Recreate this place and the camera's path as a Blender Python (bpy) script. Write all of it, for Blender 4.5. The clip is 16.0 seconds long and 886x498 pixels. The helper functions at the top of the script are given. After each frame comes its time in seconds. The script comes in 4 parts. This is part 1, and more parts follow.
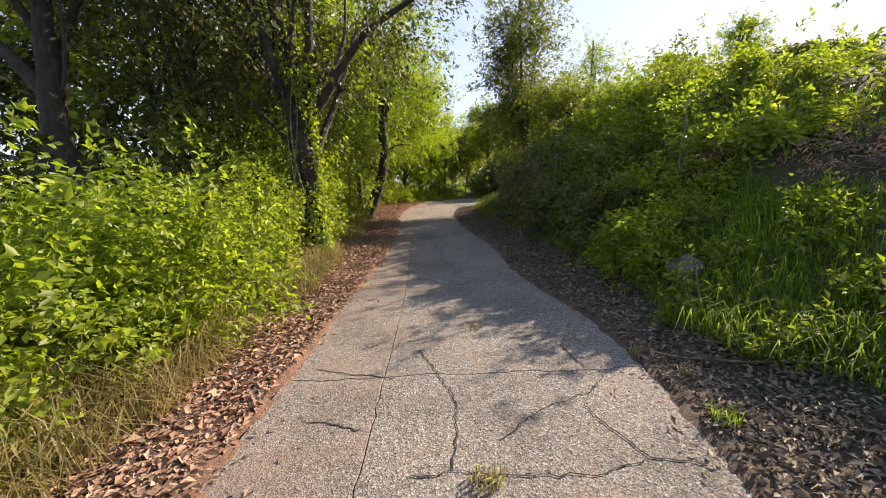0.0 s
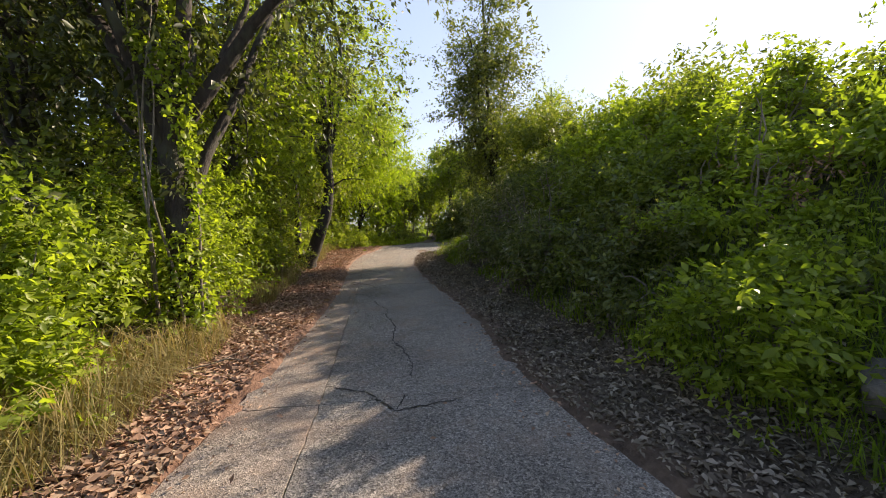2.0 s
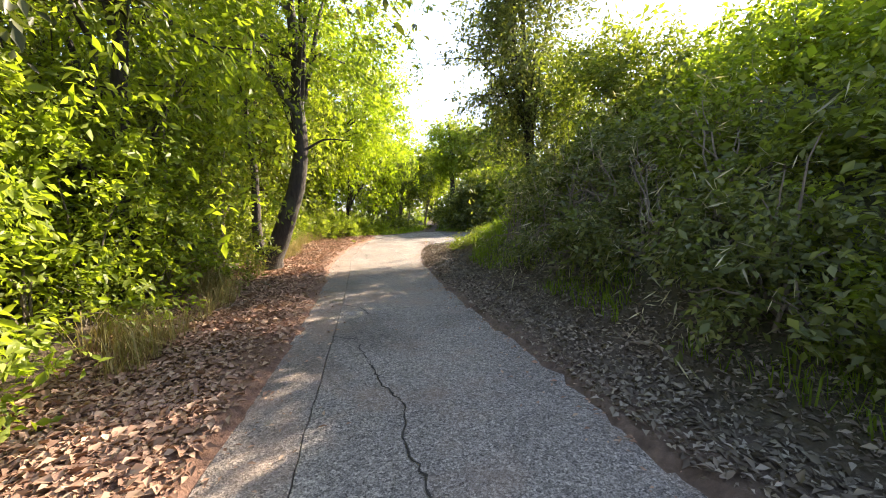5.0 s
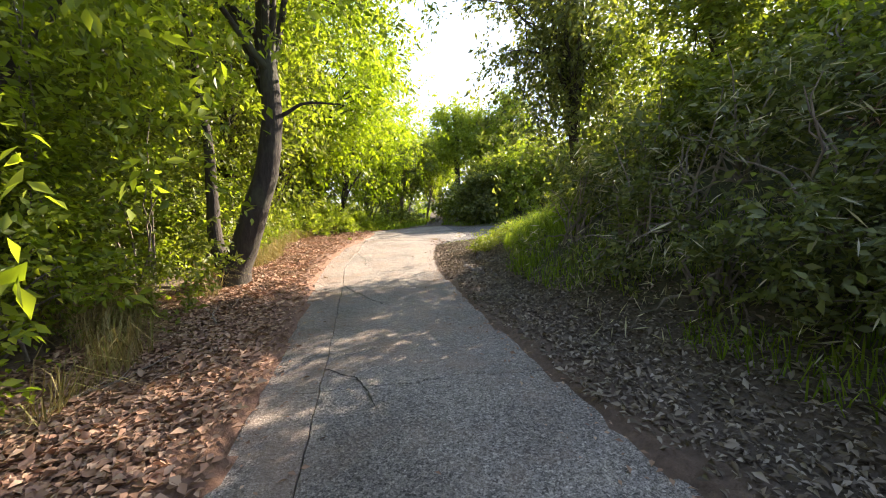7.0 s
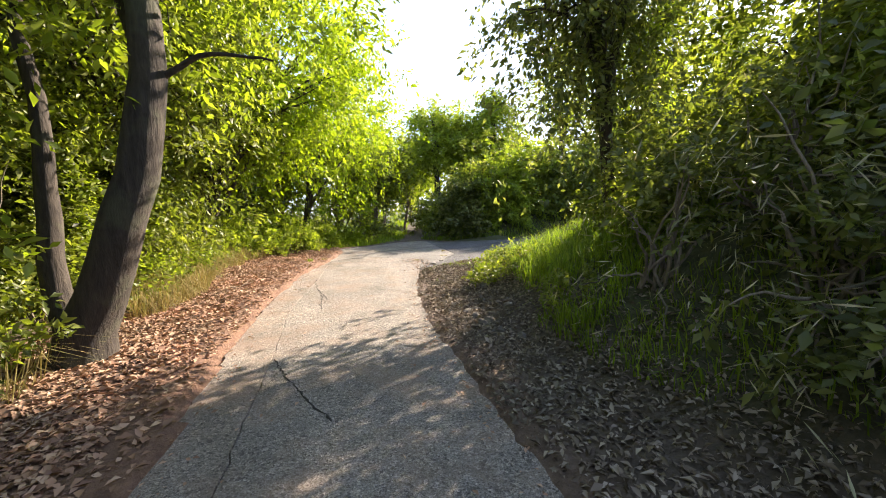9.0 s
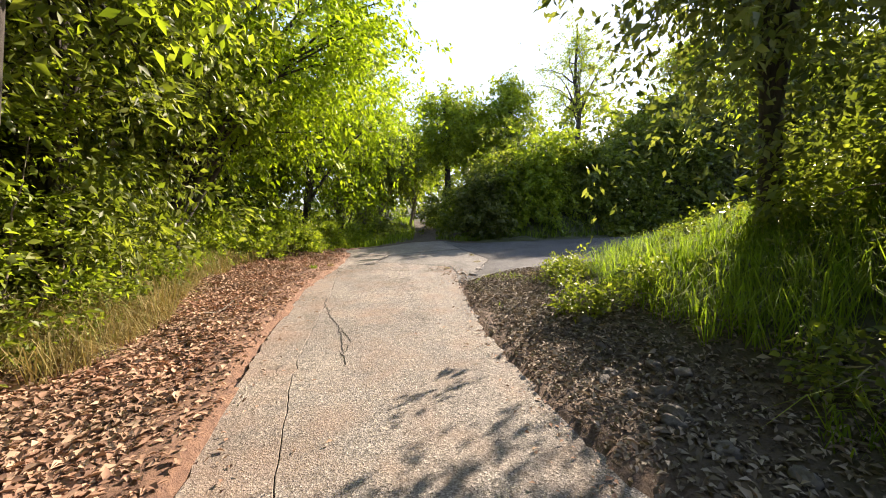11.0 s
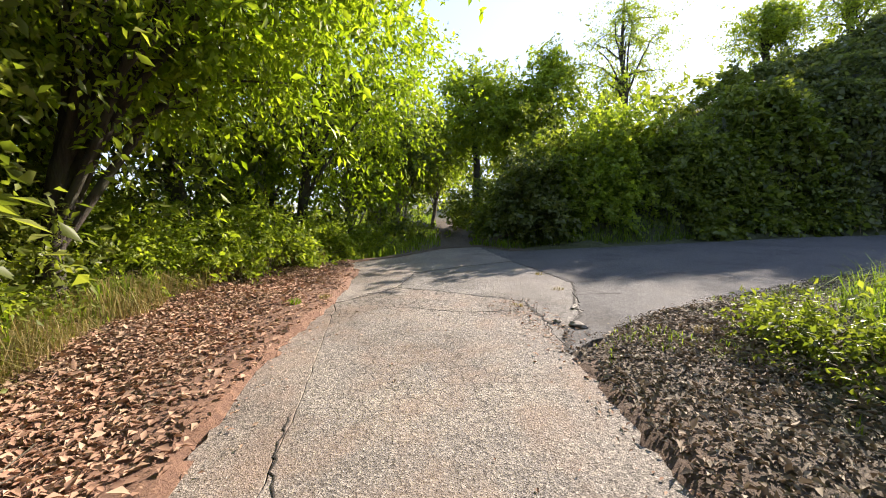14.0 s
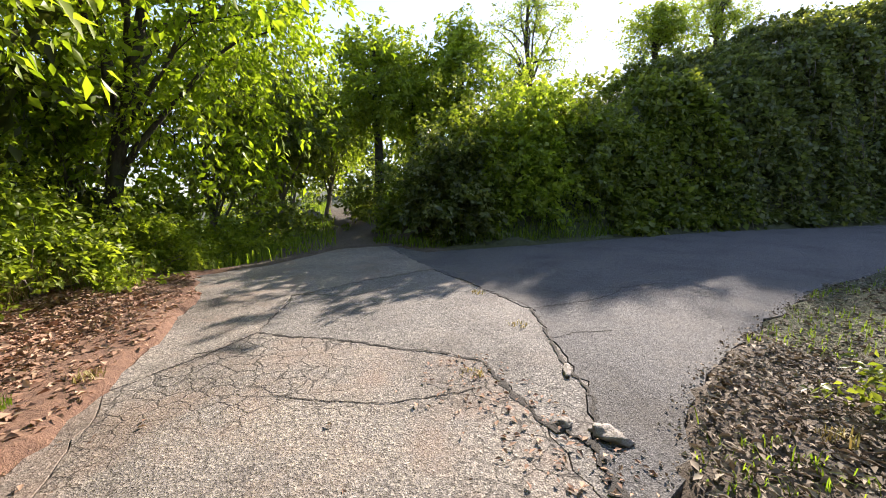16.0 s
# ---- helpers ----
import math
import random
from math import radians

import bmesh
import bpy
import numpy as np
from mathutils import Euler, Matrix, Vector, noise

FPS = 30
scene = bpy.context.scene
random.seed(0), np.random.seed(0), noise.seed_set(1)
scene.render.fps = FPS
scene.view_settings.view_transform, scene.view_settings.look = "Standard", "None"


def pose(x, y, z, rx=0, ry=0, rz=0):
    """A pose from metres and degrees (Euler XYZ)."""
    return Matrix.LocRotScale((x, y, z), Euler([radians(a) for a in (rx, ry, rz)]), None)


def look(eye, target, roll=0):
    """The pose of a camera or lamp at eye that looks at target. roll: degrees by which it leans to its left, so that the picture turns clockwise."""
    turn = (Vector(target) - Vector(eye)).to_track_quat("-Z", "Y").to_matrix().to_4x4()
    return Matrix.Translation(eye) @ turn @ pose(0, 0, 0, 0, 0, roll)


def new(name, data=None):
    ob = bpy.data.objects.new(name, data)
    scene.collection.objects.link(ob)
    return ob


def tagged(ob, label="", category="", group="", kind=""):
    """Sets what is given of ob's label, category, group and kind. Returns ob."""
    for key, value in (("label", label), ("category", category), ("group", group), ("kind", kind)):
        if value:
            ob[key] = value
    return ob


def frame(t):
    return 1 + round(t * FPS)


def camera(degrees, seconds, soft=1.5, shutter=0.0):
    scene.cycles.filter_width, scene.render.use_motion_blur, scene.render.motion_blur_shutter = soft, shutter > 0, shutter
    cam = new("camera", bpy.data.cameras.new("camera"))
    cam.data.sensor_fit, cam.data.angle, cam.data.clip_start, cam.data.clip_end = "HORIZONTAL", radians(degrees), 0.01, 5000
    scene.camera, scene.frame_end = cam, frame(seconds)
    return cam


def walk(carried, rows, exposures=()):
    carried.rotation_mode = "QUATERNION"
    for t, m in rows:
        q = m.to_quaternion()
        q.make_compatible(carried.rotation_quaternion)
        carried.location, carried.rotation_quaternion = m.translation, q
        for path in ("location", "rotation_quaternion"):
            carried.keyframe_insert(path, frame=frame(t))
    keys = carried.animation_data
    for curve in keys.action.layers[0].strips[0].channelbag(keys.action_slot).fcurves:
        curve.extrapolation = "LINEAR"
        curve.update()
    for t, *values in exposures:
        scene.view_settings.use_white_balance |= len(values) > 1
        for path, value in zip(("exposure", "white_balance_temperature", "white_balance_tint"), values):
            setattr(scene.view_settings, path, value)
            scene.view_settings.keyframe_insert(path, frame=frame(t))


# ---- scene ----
cam = camera(97.1, 16.0, soft=1.0)
PATH = [
    (0, (0.118, 0.282, 1.499), (0.129, 2.25, 1.144), -2.4),
    (0.5, (0.216, 0.902, 1.496), (0.291, 2.877, 1.194), -2.4),
    (1, (0.31, 1.517, 1.479), (0.45, 3.499, 1.253), -2.4),
    (1.5, (0.326, 2.171, 1.402), (0.517, 4.155, 1.234), -2.3),
    (2, (0.281, 2.833, 1.372), (0.495, 4.816, 1.23), -2.3),
    (2.5, (0.281, 3.483, 1.361), (0.51, 5.464, 1.213), -2.2),
    (3, (0.241, 4.127, 1.37), (0.479, 6.106, 1.205), -2.1),
    (3.5, (0.232, 4.808, 1.334), (0.49, 6.783, 1.158), -2.0),
    (3.7, (0.212, 5.065, 1.312), (0.476, 7.04, 1.141), -2.0),
    (5.8, (-0.152, 7.572, 1.255), (0.102, 9.543, 1.028), -1.5),
    (6, (-0.173, 7.819, 1.265), (0.074, 9.791, 1.034), -1.8),
    (6.5, (-0.127, 8.38, 1.253), (0.122, 10.349, 1.01), -2.0),
    (7, (-0.165, 8.984, 1.256), (0.102, 10.951, 1.011), -2.0),
    (7.5, (-0.124, 9.562, 1.248), (0.171, 11.525, 1.008), -2.0),
    (8, (-0.092, 10.159, 1.302), (0.247, 12.117, 1.079), -1.9),
    (8.5, (-0.026, 10.736, 1.305), (0.354, 12.689, 1.101), -1.8),
    (8.7, (-0.004, 10.986, 1.313), (0.382, 12.938, 1.115), -2.0),
    (10.8, (-0.457, 13.287, 1.332), (-0.043, 15.232, 1.12), -1.7),
    (11, (-0.499, 13.576, 1.332), (-0.082, 15.52, 1.115), -1.4),
    (11.5, (-0.466, 14.167, 1.321), (-0.06, 16.113, 1.102), -1.6),
    (12, (-0.491, 14.758, 1.339), (-0.098, 16.706, 1.118), -1.8),
    (12.5, (-0.483, 15.325, 1.321), (-0.103, 17.276, 1.099), -1.8),
    (13, (-0.501, 15.957, 1.309), (-0.133, 17.91, 1.086), -1.8),
    (13.5, (-0.458, 16.506, 1.306), (-0.105, 18.461, 1.08), -1.7),
    (14, (-0.43, 17.102, 1.308), (-0.086, 19.059, 1.079), -1.7),
    (14.5, (-0.325, 17.674, 1.302), (0.029, 19.628, 1.07), -1.6),
    (15, (-0.244, 18.296, 1.296), (0.189, 20.234, 1.059), -1.4),
    (15.5, (-0.104, 18.803, 1.313), (0.505, 20.691, 1.055), -0.9),
    (16, (0.014, 19.388, 1.312), (0.84, 21.184, 1.012), -0.4),
]
walk(cam, [(t, look(eye, target, roll)) for t, eye, target, roll in PATH],
     [(0, 1.7, 7050, 19), (1.5, 1.62, 7050, 19), (2.5, 1.85, 7050, 18), (3.5, 2.35, 7000, 18), (5.8, 2.85, 7000, 20), (7.5, 2.65, 6900, 19), (8.7, 2.6, 6800, 18), (11, 2.2, 6900, 19), (13.5, 2.05, 6550, 19), (16, 2.08, 6400, 20)])

# ---- light ----
SUN_AZ, SUN_EL = 55.0, 28.5
world = bpy.data.worlds.new("sky")
scene.world = world
world.use_nodes = True
wn = world.node_tree
sky = wn.nodes.new("ShaderNodeTexSky")
sky.sky_type = "NISHITA"
sky.sun_disc = False
sky.sun_elevation, sky.sun_rotation = radians(SUN_EL), radians(SUN_AZ)
sky.air_density, sky.dust_density, sky.ozone_density = 1.15, 0.5, 1.2
# sky brightness is compressed: the bright rim is held down, the zenith hardly changes
soften = wn.nodes.new("ShaderNodeVectorMath")
soften.operation = "MULTIPLY_ADD"
soften.inputs[1].default_value, soften.inputs[2].default_value = (0.34, 0.28, 0.20), (1, 1, 1)
evened = wn.nodes.new("ShaderNodeVectorMath")
evened.operation = "DIVIDE"
wn.links.new(sky.outputs[0], soften.inputs[0])
wn.links.new(sky.outputs[0], evened.inputs[0])
wn.links.new(soften.outputs[0], evened.inputs[1])
wn.links.new(evened.outputs[0], wn.nodes["Background"].inputs[0])
wn.nodes["Background"].inputs[1].default_value = 0.15
sun_data = bpy.data.lights.new("sun", "SUN")
sun_data.energy, sun_data.angle, sun_data.color = 3.5, radians(0.6), (1.0, 0.91, 0.74)
sun = new("sun", sun_data)
sun.matrix_world = look((30 * math.sin(radians(SUN_AZ)), 30 * math.cos(radians(SUN_AZ)), 30 * math.tan(radians(SUN_EL))), (0, 0, 0))


# ---- materials ----
def node_material(name):
    m = bpy.data.materials.new(name)
    m.use_nodes = True
    return m, m.node_tree.nodes, m.node_tree.links, m.node_tree.nodes["Principled BSDF"]


def ramp(nodes, stops):
    r = nodes.new("ShaderNodeValToRGB")
    while len(r.color_ramp.elements) < len(stops):
        r.color_ramp.elements.new(0.5)
    for e, (p, c) in zip(r.color_ramp.elements, stops):
        e.position, e.color = p, (*c, 1)
    return r


def noise_node(nodes, links, scale, detail=6.0, rough=0.6, kind="ShaderNodeTexNoise"):
    co = nodes.new("ShaderNodeTexCoord")
    n = nodes.new(kind)
    n.inputs["Scale"].default_value = scale
    if kind == "ShaderNodeTexNoise":
        n.inputs["Detail"].default_value, n.inputs["Roughness"].default_value = detail, rough
    links.new(co.outputs["Object"], n.inputs["Vector"])
    return n


def mixed(nodes, links, a, b, fac, blend="MIX"):
    m = nodes.new("ShaderNodeMix")
    m.data_type, m.blend_type = "RGBA", blend
    for socket, v in ((m.inputs["Factor"], fac), (m.inputs["A"], a), (m.inputs["B"], b)):
        if hasattr(v, "is_linked"):
            links.new(v, socket)
        elif isinstance(v, tuple):
            socket.default_value = (*v, 1)
        else:
            socket.default_value = v
    return m.outputs["Result"]


def bump(nodes, links, bsdf, heights):
    last = None
    for out, strength, dist in heights:
        b = nodes.new("ShaderNodeBump")
        b.inputs["Strength"].default_value, b.inputs["Distance"].default_value = strength, dist
        links.new(out, b.inputs["Height"])
        if last:
            links.new(last, b.inputs["Normal"])
        last = b.outputs["Normal"]
    links.new(last, bsdf.inputs["Normal"])


def leaf_material(name, dark, mid, light, glow, through_share=0.45, rough=0.45):
    """Leaf blade: glossy skin over a translucent body, each leaf of its own green."""
    m, n, l, bsdf = node_material(name)
    geo = n.new("ShaderNodeNewGeometry")
    r = ramp(n, [(0.0, dark), (0.55, mid), (1.0, light)])
    l.new(geo.outputs["Random Per Island"], r.inputs["Fac"])
    patch = noise_node(n, l, 0.9, 3.0)
    pr = ramp(n, [(0.3, (0.72, 0.78, 0.7)), (0.7, (1.15, 1.1, 1.0))])
    l.new(patch.outputs["Fac"], pr.inputs["Fac"])
    col = mixed(n, l, r.outputs["Color"], pr.outputs["Color"], 1.0, "MULTIPLY")
    l.new(col, bsdf.inputs["Base Color"])
    bsdf.inputs["Roughness"].default_value = rough
    bsdf.inputs["Specular IOR Level"].default_value = 0.35
    tr = n.new("ShaderNodeBsdfTranslucent")
    l.new(mixed(n, l, col, glow, 1.0, "MULTIPLY"), tr.inputs["Color"])
    mix = n.new("ShaderNodeMixShader")
    mix.inputs[0].default_value = through_share
    l.new(bsdf.outputs[0], mix.inputs[1])
    l.new(tr.outputs[0], mix.inputs[2])
    l.new(mix.outputs[0], n["Material Output"].inputs["Surface"])
    return m


GLOW = (1.9, 2.0, 0.65)
LEAF_LIME = leaf_material("lime_leaf", (0.125, 0.18, 0.016), (0.205, 0.275, 0.026), (0.295, 0.355, 0.045), (1.85, 1.95, 0.5), 0.52)
LEAF_FRESH = leaf_material("fresh_leaf", (0.125, 0.168, 0.024), (0.205, 0.26, 0.034), (0.305, 0.35, 0.065), GLOW, 0.5)
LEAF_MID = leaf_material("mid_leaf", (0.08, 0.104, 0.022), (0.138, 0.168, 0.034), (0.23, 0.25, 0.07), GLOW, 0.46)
# the wood's inner shade is put into this darker leaf colour
LEAF_SHADED = leaf_material("shaded_leaf", (0.034, 0.042, 0.014), (0.06, 0.071, 0.024), (0.115, 0.123, 0.05), GLOW, 0.34)
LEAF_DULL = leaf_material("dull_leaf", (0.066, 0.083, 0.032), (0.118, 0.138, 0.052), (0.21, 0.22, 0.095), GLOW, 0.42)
LEAF_GREY = leaf_material("bamboo_leaf", (0.17, 0.17, 0.105), (0.30, 0.285, 0.19), (0.60, 0.56, 0.43), (1.6, 1.5, 0.9), 0.35)
GRASS = leaf_material("grass_blade", (0.085, 0.13, 0.018), (0.145, 0.205, 0.03), (0.225, 0.285, 0.05), (1.8, 1.95, 0.6), 0.55, 0.85)
DRY = leaf_material("dry_grass_blade", (0.22, 0.17, 0.07), (0.38, 0.30, 0.15), (0.26, 0.26, 0.09), (1.4, 1.3, 0.9), 0.3, 0.7)
LITTER = leaf_material("fallen_leaf", (0.20, 0.115, 0.085), (0.35, 0.21, 0.155), (0.50, 0.35, 0.265), (1.2, 1.0, 0.8), 0.12, 0.85)
LITTER_GREY = leaf_material("old_fallen_leaf", (0.10, 0.078, 0.062), (0.20, 0.16, 0.13), (0.38, 0.32, 0.27), (1.2, 1.1, 1.0), 0.08, 0.9)


def bark_material(name, dark, light):
    m, n, l, bsdf = node_material(name)
    co = n.new("ShaderNodeTexCoord")
    mp = n.new("ShaderNodeMapping")
    mp.inputs["Scale"].default_value = (9, 9, 2.0)
    l.new(co.outputs["Object"], mp.inputs["Vector"])
    t = n.new("ShaderNodeTexNoise")
    t.inputs["Scale"].default_value, t.inputs["Detail"].default_value, t.inputs["Roughness"].default_value = 2.5, 9, 0.7
    l.new(mp.outputs[0], t.inputs["Vector"])
    r = ramp(n, [(0.3, dark), (0.7, light)])
    l.new(t.outputs["Fac"], r.inputs["Fac"])
    moss = noise_node(n, l, 1.6, 4)
    mr = ramp(n, [(0.52, (0, 0, 0)), (0.66, (1, 1, 1))])
    l.new(moss.outputs["Fac"], mr.inputs["Fac"])
    l.new(mixed(n, l, r.outputs["Color"], (0.07, 0.072, 0.042), mr.outputs["Color"]), bsdf.inputs["Base Color"])
    bsdf.inputs["Roughness"].default_value = 0.9
    bump(n, l, bsdf, [(t.outputs["Fac"], 0.9, 0.03)])
    return m


BARK = bark_material("bark", (0.016, 0.012, 0.009), (0.065, 0.05, 0.038))
BARK_PALE = bark_material("pale_bark", (0.07, 0.055, 0.04), (0.24, 0.20, 0.15))
TWIG = bark_material("twig_bark", (0.09, 0.07, 0.05), (0.30, 0.25, 0.19))


def paving_material(name, base, pale, speck, aggregate, tint, crazed, dust=0.5, crazed_from=None):
    """Worn paving: aggregate speckle, wide stains, rusty dirt, hairline crazing and worn relief."""
    m, n, l, bsdf = node_material(name)
    grit = noise_node(n, l, aggregate, 2.0, 0.8)
    gr = ramp(n, [(0.38, speck), (0.5, base), (0.63, pale)])
    l.new(grit.outputs["Fac"], gr.inputs["Fac"])
    pebble = noise_node(n, l, aggregate * 0.62, kind="ShaderNodeTexVoronoi")
    pr = ramp(n, [(0.0, (0.34, 0.33, 0.32)), (0.3, (0.85, 0.84, 0.83)), (0.7, (1.05, 1.04, 1.02)), (1.0, (1.75, 1.7, 1.62))])
    sep = n.new("ShaderNodeSeparateColor")
    l.new(pebble.outputs["Color"], sep.inputs[0])
    l.new(sep.outputs[0], pr.inputs["Fac"])
    col = mixed(n, l, gr.outputs["Color"], pr.outputs["Color"], 0.85, "MULTIPLY")
    wide = noise_node(n, l, 0.8, 6.0, 0.62)
    wr = ramp(n, [(0.3, (0.66, 0.64, 0.62)), (0.5, (1, 1, 1)), (0.72, (1.22, 1.2, 1.15))])
    l.new(wide.outputs["Fac"], wr.inputs["Fac"])
    col = mixed(n, l, col, wr.outputs["Color"], 1.0, "MULTIPLY")
    rust = noise_node(n, l, 1.7, 6.0, 0.65)
    rr = ramp(n, [(dust, (0, 0, 0)), (dust + 0.25, (0.65, 0.65, 0.65))])
    l.new(rust.outputs["Fac"], rr.inputs["Fac"])
    col = mixed(n, l, col, tint, rr.outputs["Color"])
    # crazing
    co = n.new("ShaderNodeTexCoord")
    warp = noise_node(n, l, 9.0, 4.0, 0.6)
    add = n.new("ShaderNodeVectorMath")
    add.operation = "MULTIPLY_ADD"
    add.inputs[1].default_value = (0.12, 0.12, 0.0)
    l.new(warp.outputs["Color"], add.inputs[0])
    l.new(co.outputs["Object"], add.inputs[2])
    vor = n.new("ShaderNodeTexVoronoi")
    vor.feature = "DISTANCE_TO_EDGE"
    vor.inputs["Scale"].default_value = 6.5
    l.new(add.outputs[0], vor.inputs["Vector"])
    line = ramp(n, [(0.0, (0.85, 0.85, 0.85)), (0.025, (0.5, 0.5, 0.5)), (0.055, (0, 0, 0))])
    l.new(vor.outputs["Distance"], line.inputs["Fac"])
    where = noise_node(n, l, 0.55, 3.0, 0.5)
    wm = ramp(n, [(crazed, (0, 0, 0)), (crazed + 0.1, (1, 1, 1))])
    l.new(where.outputs["Fac"], wm.inputs["Fac"])
    mask = mixed(n, l, line.outputs["Color"], wm.outputs["Color"], 1.0, "MULTIPLY")
    if crazed_from is not None:
        xyz = n.new("ShaderNodeSeparateXYZ")
        l.new(co.outputs["Object"], xyz.inputs[0])
        span = n.new("ShaderNodeMapRange")
        span.inputs["From Min"].default_value, span.inputs["From Max"].default_value = crazed_from, crazed_from + 1.5
        l.new(xyz.outputs["Y"], span.inputs["Value"])
        mask = mixed(n, l, mask, span.outputs["Result"], 1.0, "MULTIPLY")
    col = mixed(n, l, col, (0.045, 0.04, 0.035), mask)
    l.new(col, bsdf.inputs["Base Color"])
    bsdf.inputs["Roughness"].default_value = 0.88
    bsdf.inputs["Specular IOR Level"].default_value = 0.25
    inv = n.new("ShaderNodeInvert")
    l.new(mask, inv.inputs["Color"])
    bump(n, l, bsdf, [(wide.outputs["Fac"], 0.35, 0.03), (pebble.outputs["Distance"], 0.5, 0.006), (grit.outputs["Fac"], 0.7, 0.01), (inv.outputs["Color"], 0.6, 0.008)])
    return m


CONCRETE = paving_material("worn_concrete", (0.225, 0.203, 0.182), (0.315, 0.288, 0.26), (0.085, 0.077, 0.069), 120.0, (0.25, 0.175, 0.13), 0.66)
DUSTY = paving_material("dusty_concrete", (0.225, 0.196, 0.172), (0.31, 0.275, 0.243), (0.085, 0.073, 0.063), 120.0, (0.26, 0.18, 0.135), 0.62, 0.44)
CRAZED = paving_material("crazed_concrete", (0.225, 0.203, 0.182), (0.315, 0.288, 0.26), (0.085, 0.077, 0.069), 115.0, (0.25, 0.175, 0.13), 0.43, 0.46, 18.8)
PATCH = paving_material("old_asphalt", (0.17, 0.16, 0.15), (0.29, 0.275, 0.255), (0.07, 0.066, 0.062), 120.0, (0.19, 0.155, 0.13), 0.56)
ASPHALT = paving_material("asphalt", (0.095, 0.093, 0.096), (0.17, 0.166, 0.165), (0.04, 0.039, 0.04), 130.0, (0.12, 0.105, 0.09), 0.60)


def ground_material():
    m, n, l, bsdf = node_material("earth")
    a = noise_node(n, l, 14.0, 8.0, 0.7)
    dark = ramp(n, [(0.3, (0.05, 0.038, 0.027)), (0.7, (0.14, 0.105, 0.075))])
    red = ramp(n, [(0.3, (0.11, 0.058, 0.04)), (0.7, (0.27, 0.15, 0.095))])
    green = ramp(n, [(0.3, (0.03, 0.04, 0.012)), (0.7, (0.08, 0.095, 0.03))])
    for r in (dark, red, green):
        l.new(a.outputs["Fac"], r.inputs["Fac"])
    at = n.new("ShaderNodeAttribute")
    at.attribute_name = "soil"
    sep = n.new("ShaderNodeSeparateXYZ")
    l.new(at.outputs["Vector"], sep.inputs[0])
    col = mixed(n, l, dark.outputs["Color"], red.outputs["Color"], sep.outputs["X"])
    col = mixed(n, l, col, green.outputs["Color"], sep.outputs["Y"])
    l.new(col, bsdf.inputs["Base Color"])
    bsdf.inputs["Roughness"].default_value = 0.95
    fine = noise_node(n, l, 90.0, 4.0, 0.7)
    bump(n, l, bsdf, [(a.outputs["Fac"], 0.8, 0.05), (fine.outputs["Fac"], 0.7, 0.01)])
    return m


EARTH = ground_material()


def simple_material(name, a, b, scale, rough=0.9):
    m, n, l, bsdf = node_material(name)
    t = noise_node(n, l, scale, 8.0, 0.7)
    r = ramp(n, [(0.3, a), (0.7, b)])
    l.new(t.outputs["Fac"], r.inputs["Fac"])
    l.new(r.outputs["Color"], bsdf.inputs["Base Color"])
    bsdf.inputs["Roughness"].default_value = rough
    bump(n, l, bsdf, [(t.outputs["Fac"], 0.8, 0.02)])
    return m


CRACK = simple_material("crack_dirt", (0.015, 0.013, 0.011), (0.05, 0.042, 0.034), 40)
STONE = simple_material("stone", (0.06, 0.052, 0.043), (0.19, 0.165, 0.14), 14)
RUBBLE = simple_material("broken_concrete", (0.2, 0.18, 0.16), (0.38, 0.34, 0.30), 25)


# ---- plan ----
def left_edge(y):
    return np.interp(y, [-6, 2, 3.7, 7.1, 8.2, 10.3, 12.4, 15.6, 17.2, 20, 21, 22.5, 25, 26.4],
                     [-1.3, -1.15, -1.14, -1.0, -0.97, -1.02, -1.12, -1.42, -1.5, -1.47, -1.35, -1.02, -0.77, -1.0])


def right_edge(y):
    return np.interp(y, [-6, 1.9, 3, 4.2, 5.2, 6.5, 8, 9, 11.4, 13, 15.5, 16.5, 17.4, 19, 20.1],
                     [1.4, 1.52, 1.65, 1.64, 1.42, 1.26, 1.29, 1.22, 0.95, 0.8, 0.7, 0.73, 0.76, 1.0, 1.17])


def joint_line(y):
    return np.interp(y, [-6, 2.4, 4.5, 6.35, 7.7, 10.4, 12, 15.4, 17, 19.8], [-0.35, -0.36, -0.37, -0.42, -0.49, -0.63, -0.71, -0.95, -1.1, -0.98])


def left_litter(y):
    return np.interp(y, [-6, 2, 4.6, 8, 9.6, 12.5, 16, 18.5, 21.7, 23.2, 25.6, 26.2],
                     [-2.1, -1.95, -1.78, -2.0, -2.1, -2.5, -2.98, -2.95, -3.6, -3.55, -2.6, -1.3])


def right_litter(y):
    return np.interp(y, [-6, 2, 4.2, 7, 8.6, 12, 14.2, 16, 17.5, 19.5, 20.7], [1.9, 2.0, 2.1, 2.05, 1.93, 1.7, 1.46, 1.4, 1.5, 2.2, 3.4])


def lane_near(x):
    return np.interp(x, [1.2, 1.76, 2.4, 3.5, 5.1, 7, 12, 20, 60], [20.12, 20.45, 20.83, 21.2, 21.55, 21.9, 21.8, 20.7, 15])


def lane_far(x):
    return np.interp(x, [1.5, 2.7, 3.1, 6.7, 12.2, 17.7, 60], [28.3, 28.3, 27.0, 26.8, 26.7, 25.6, 20])


def crest(x):
    """Far rim of the paving, past which the land falls."""
    return np.interp(x, [-30, -1.1, 0.1, 1.54, 2.7], [22, 26.4, 26.9, 28.3, 28.4])


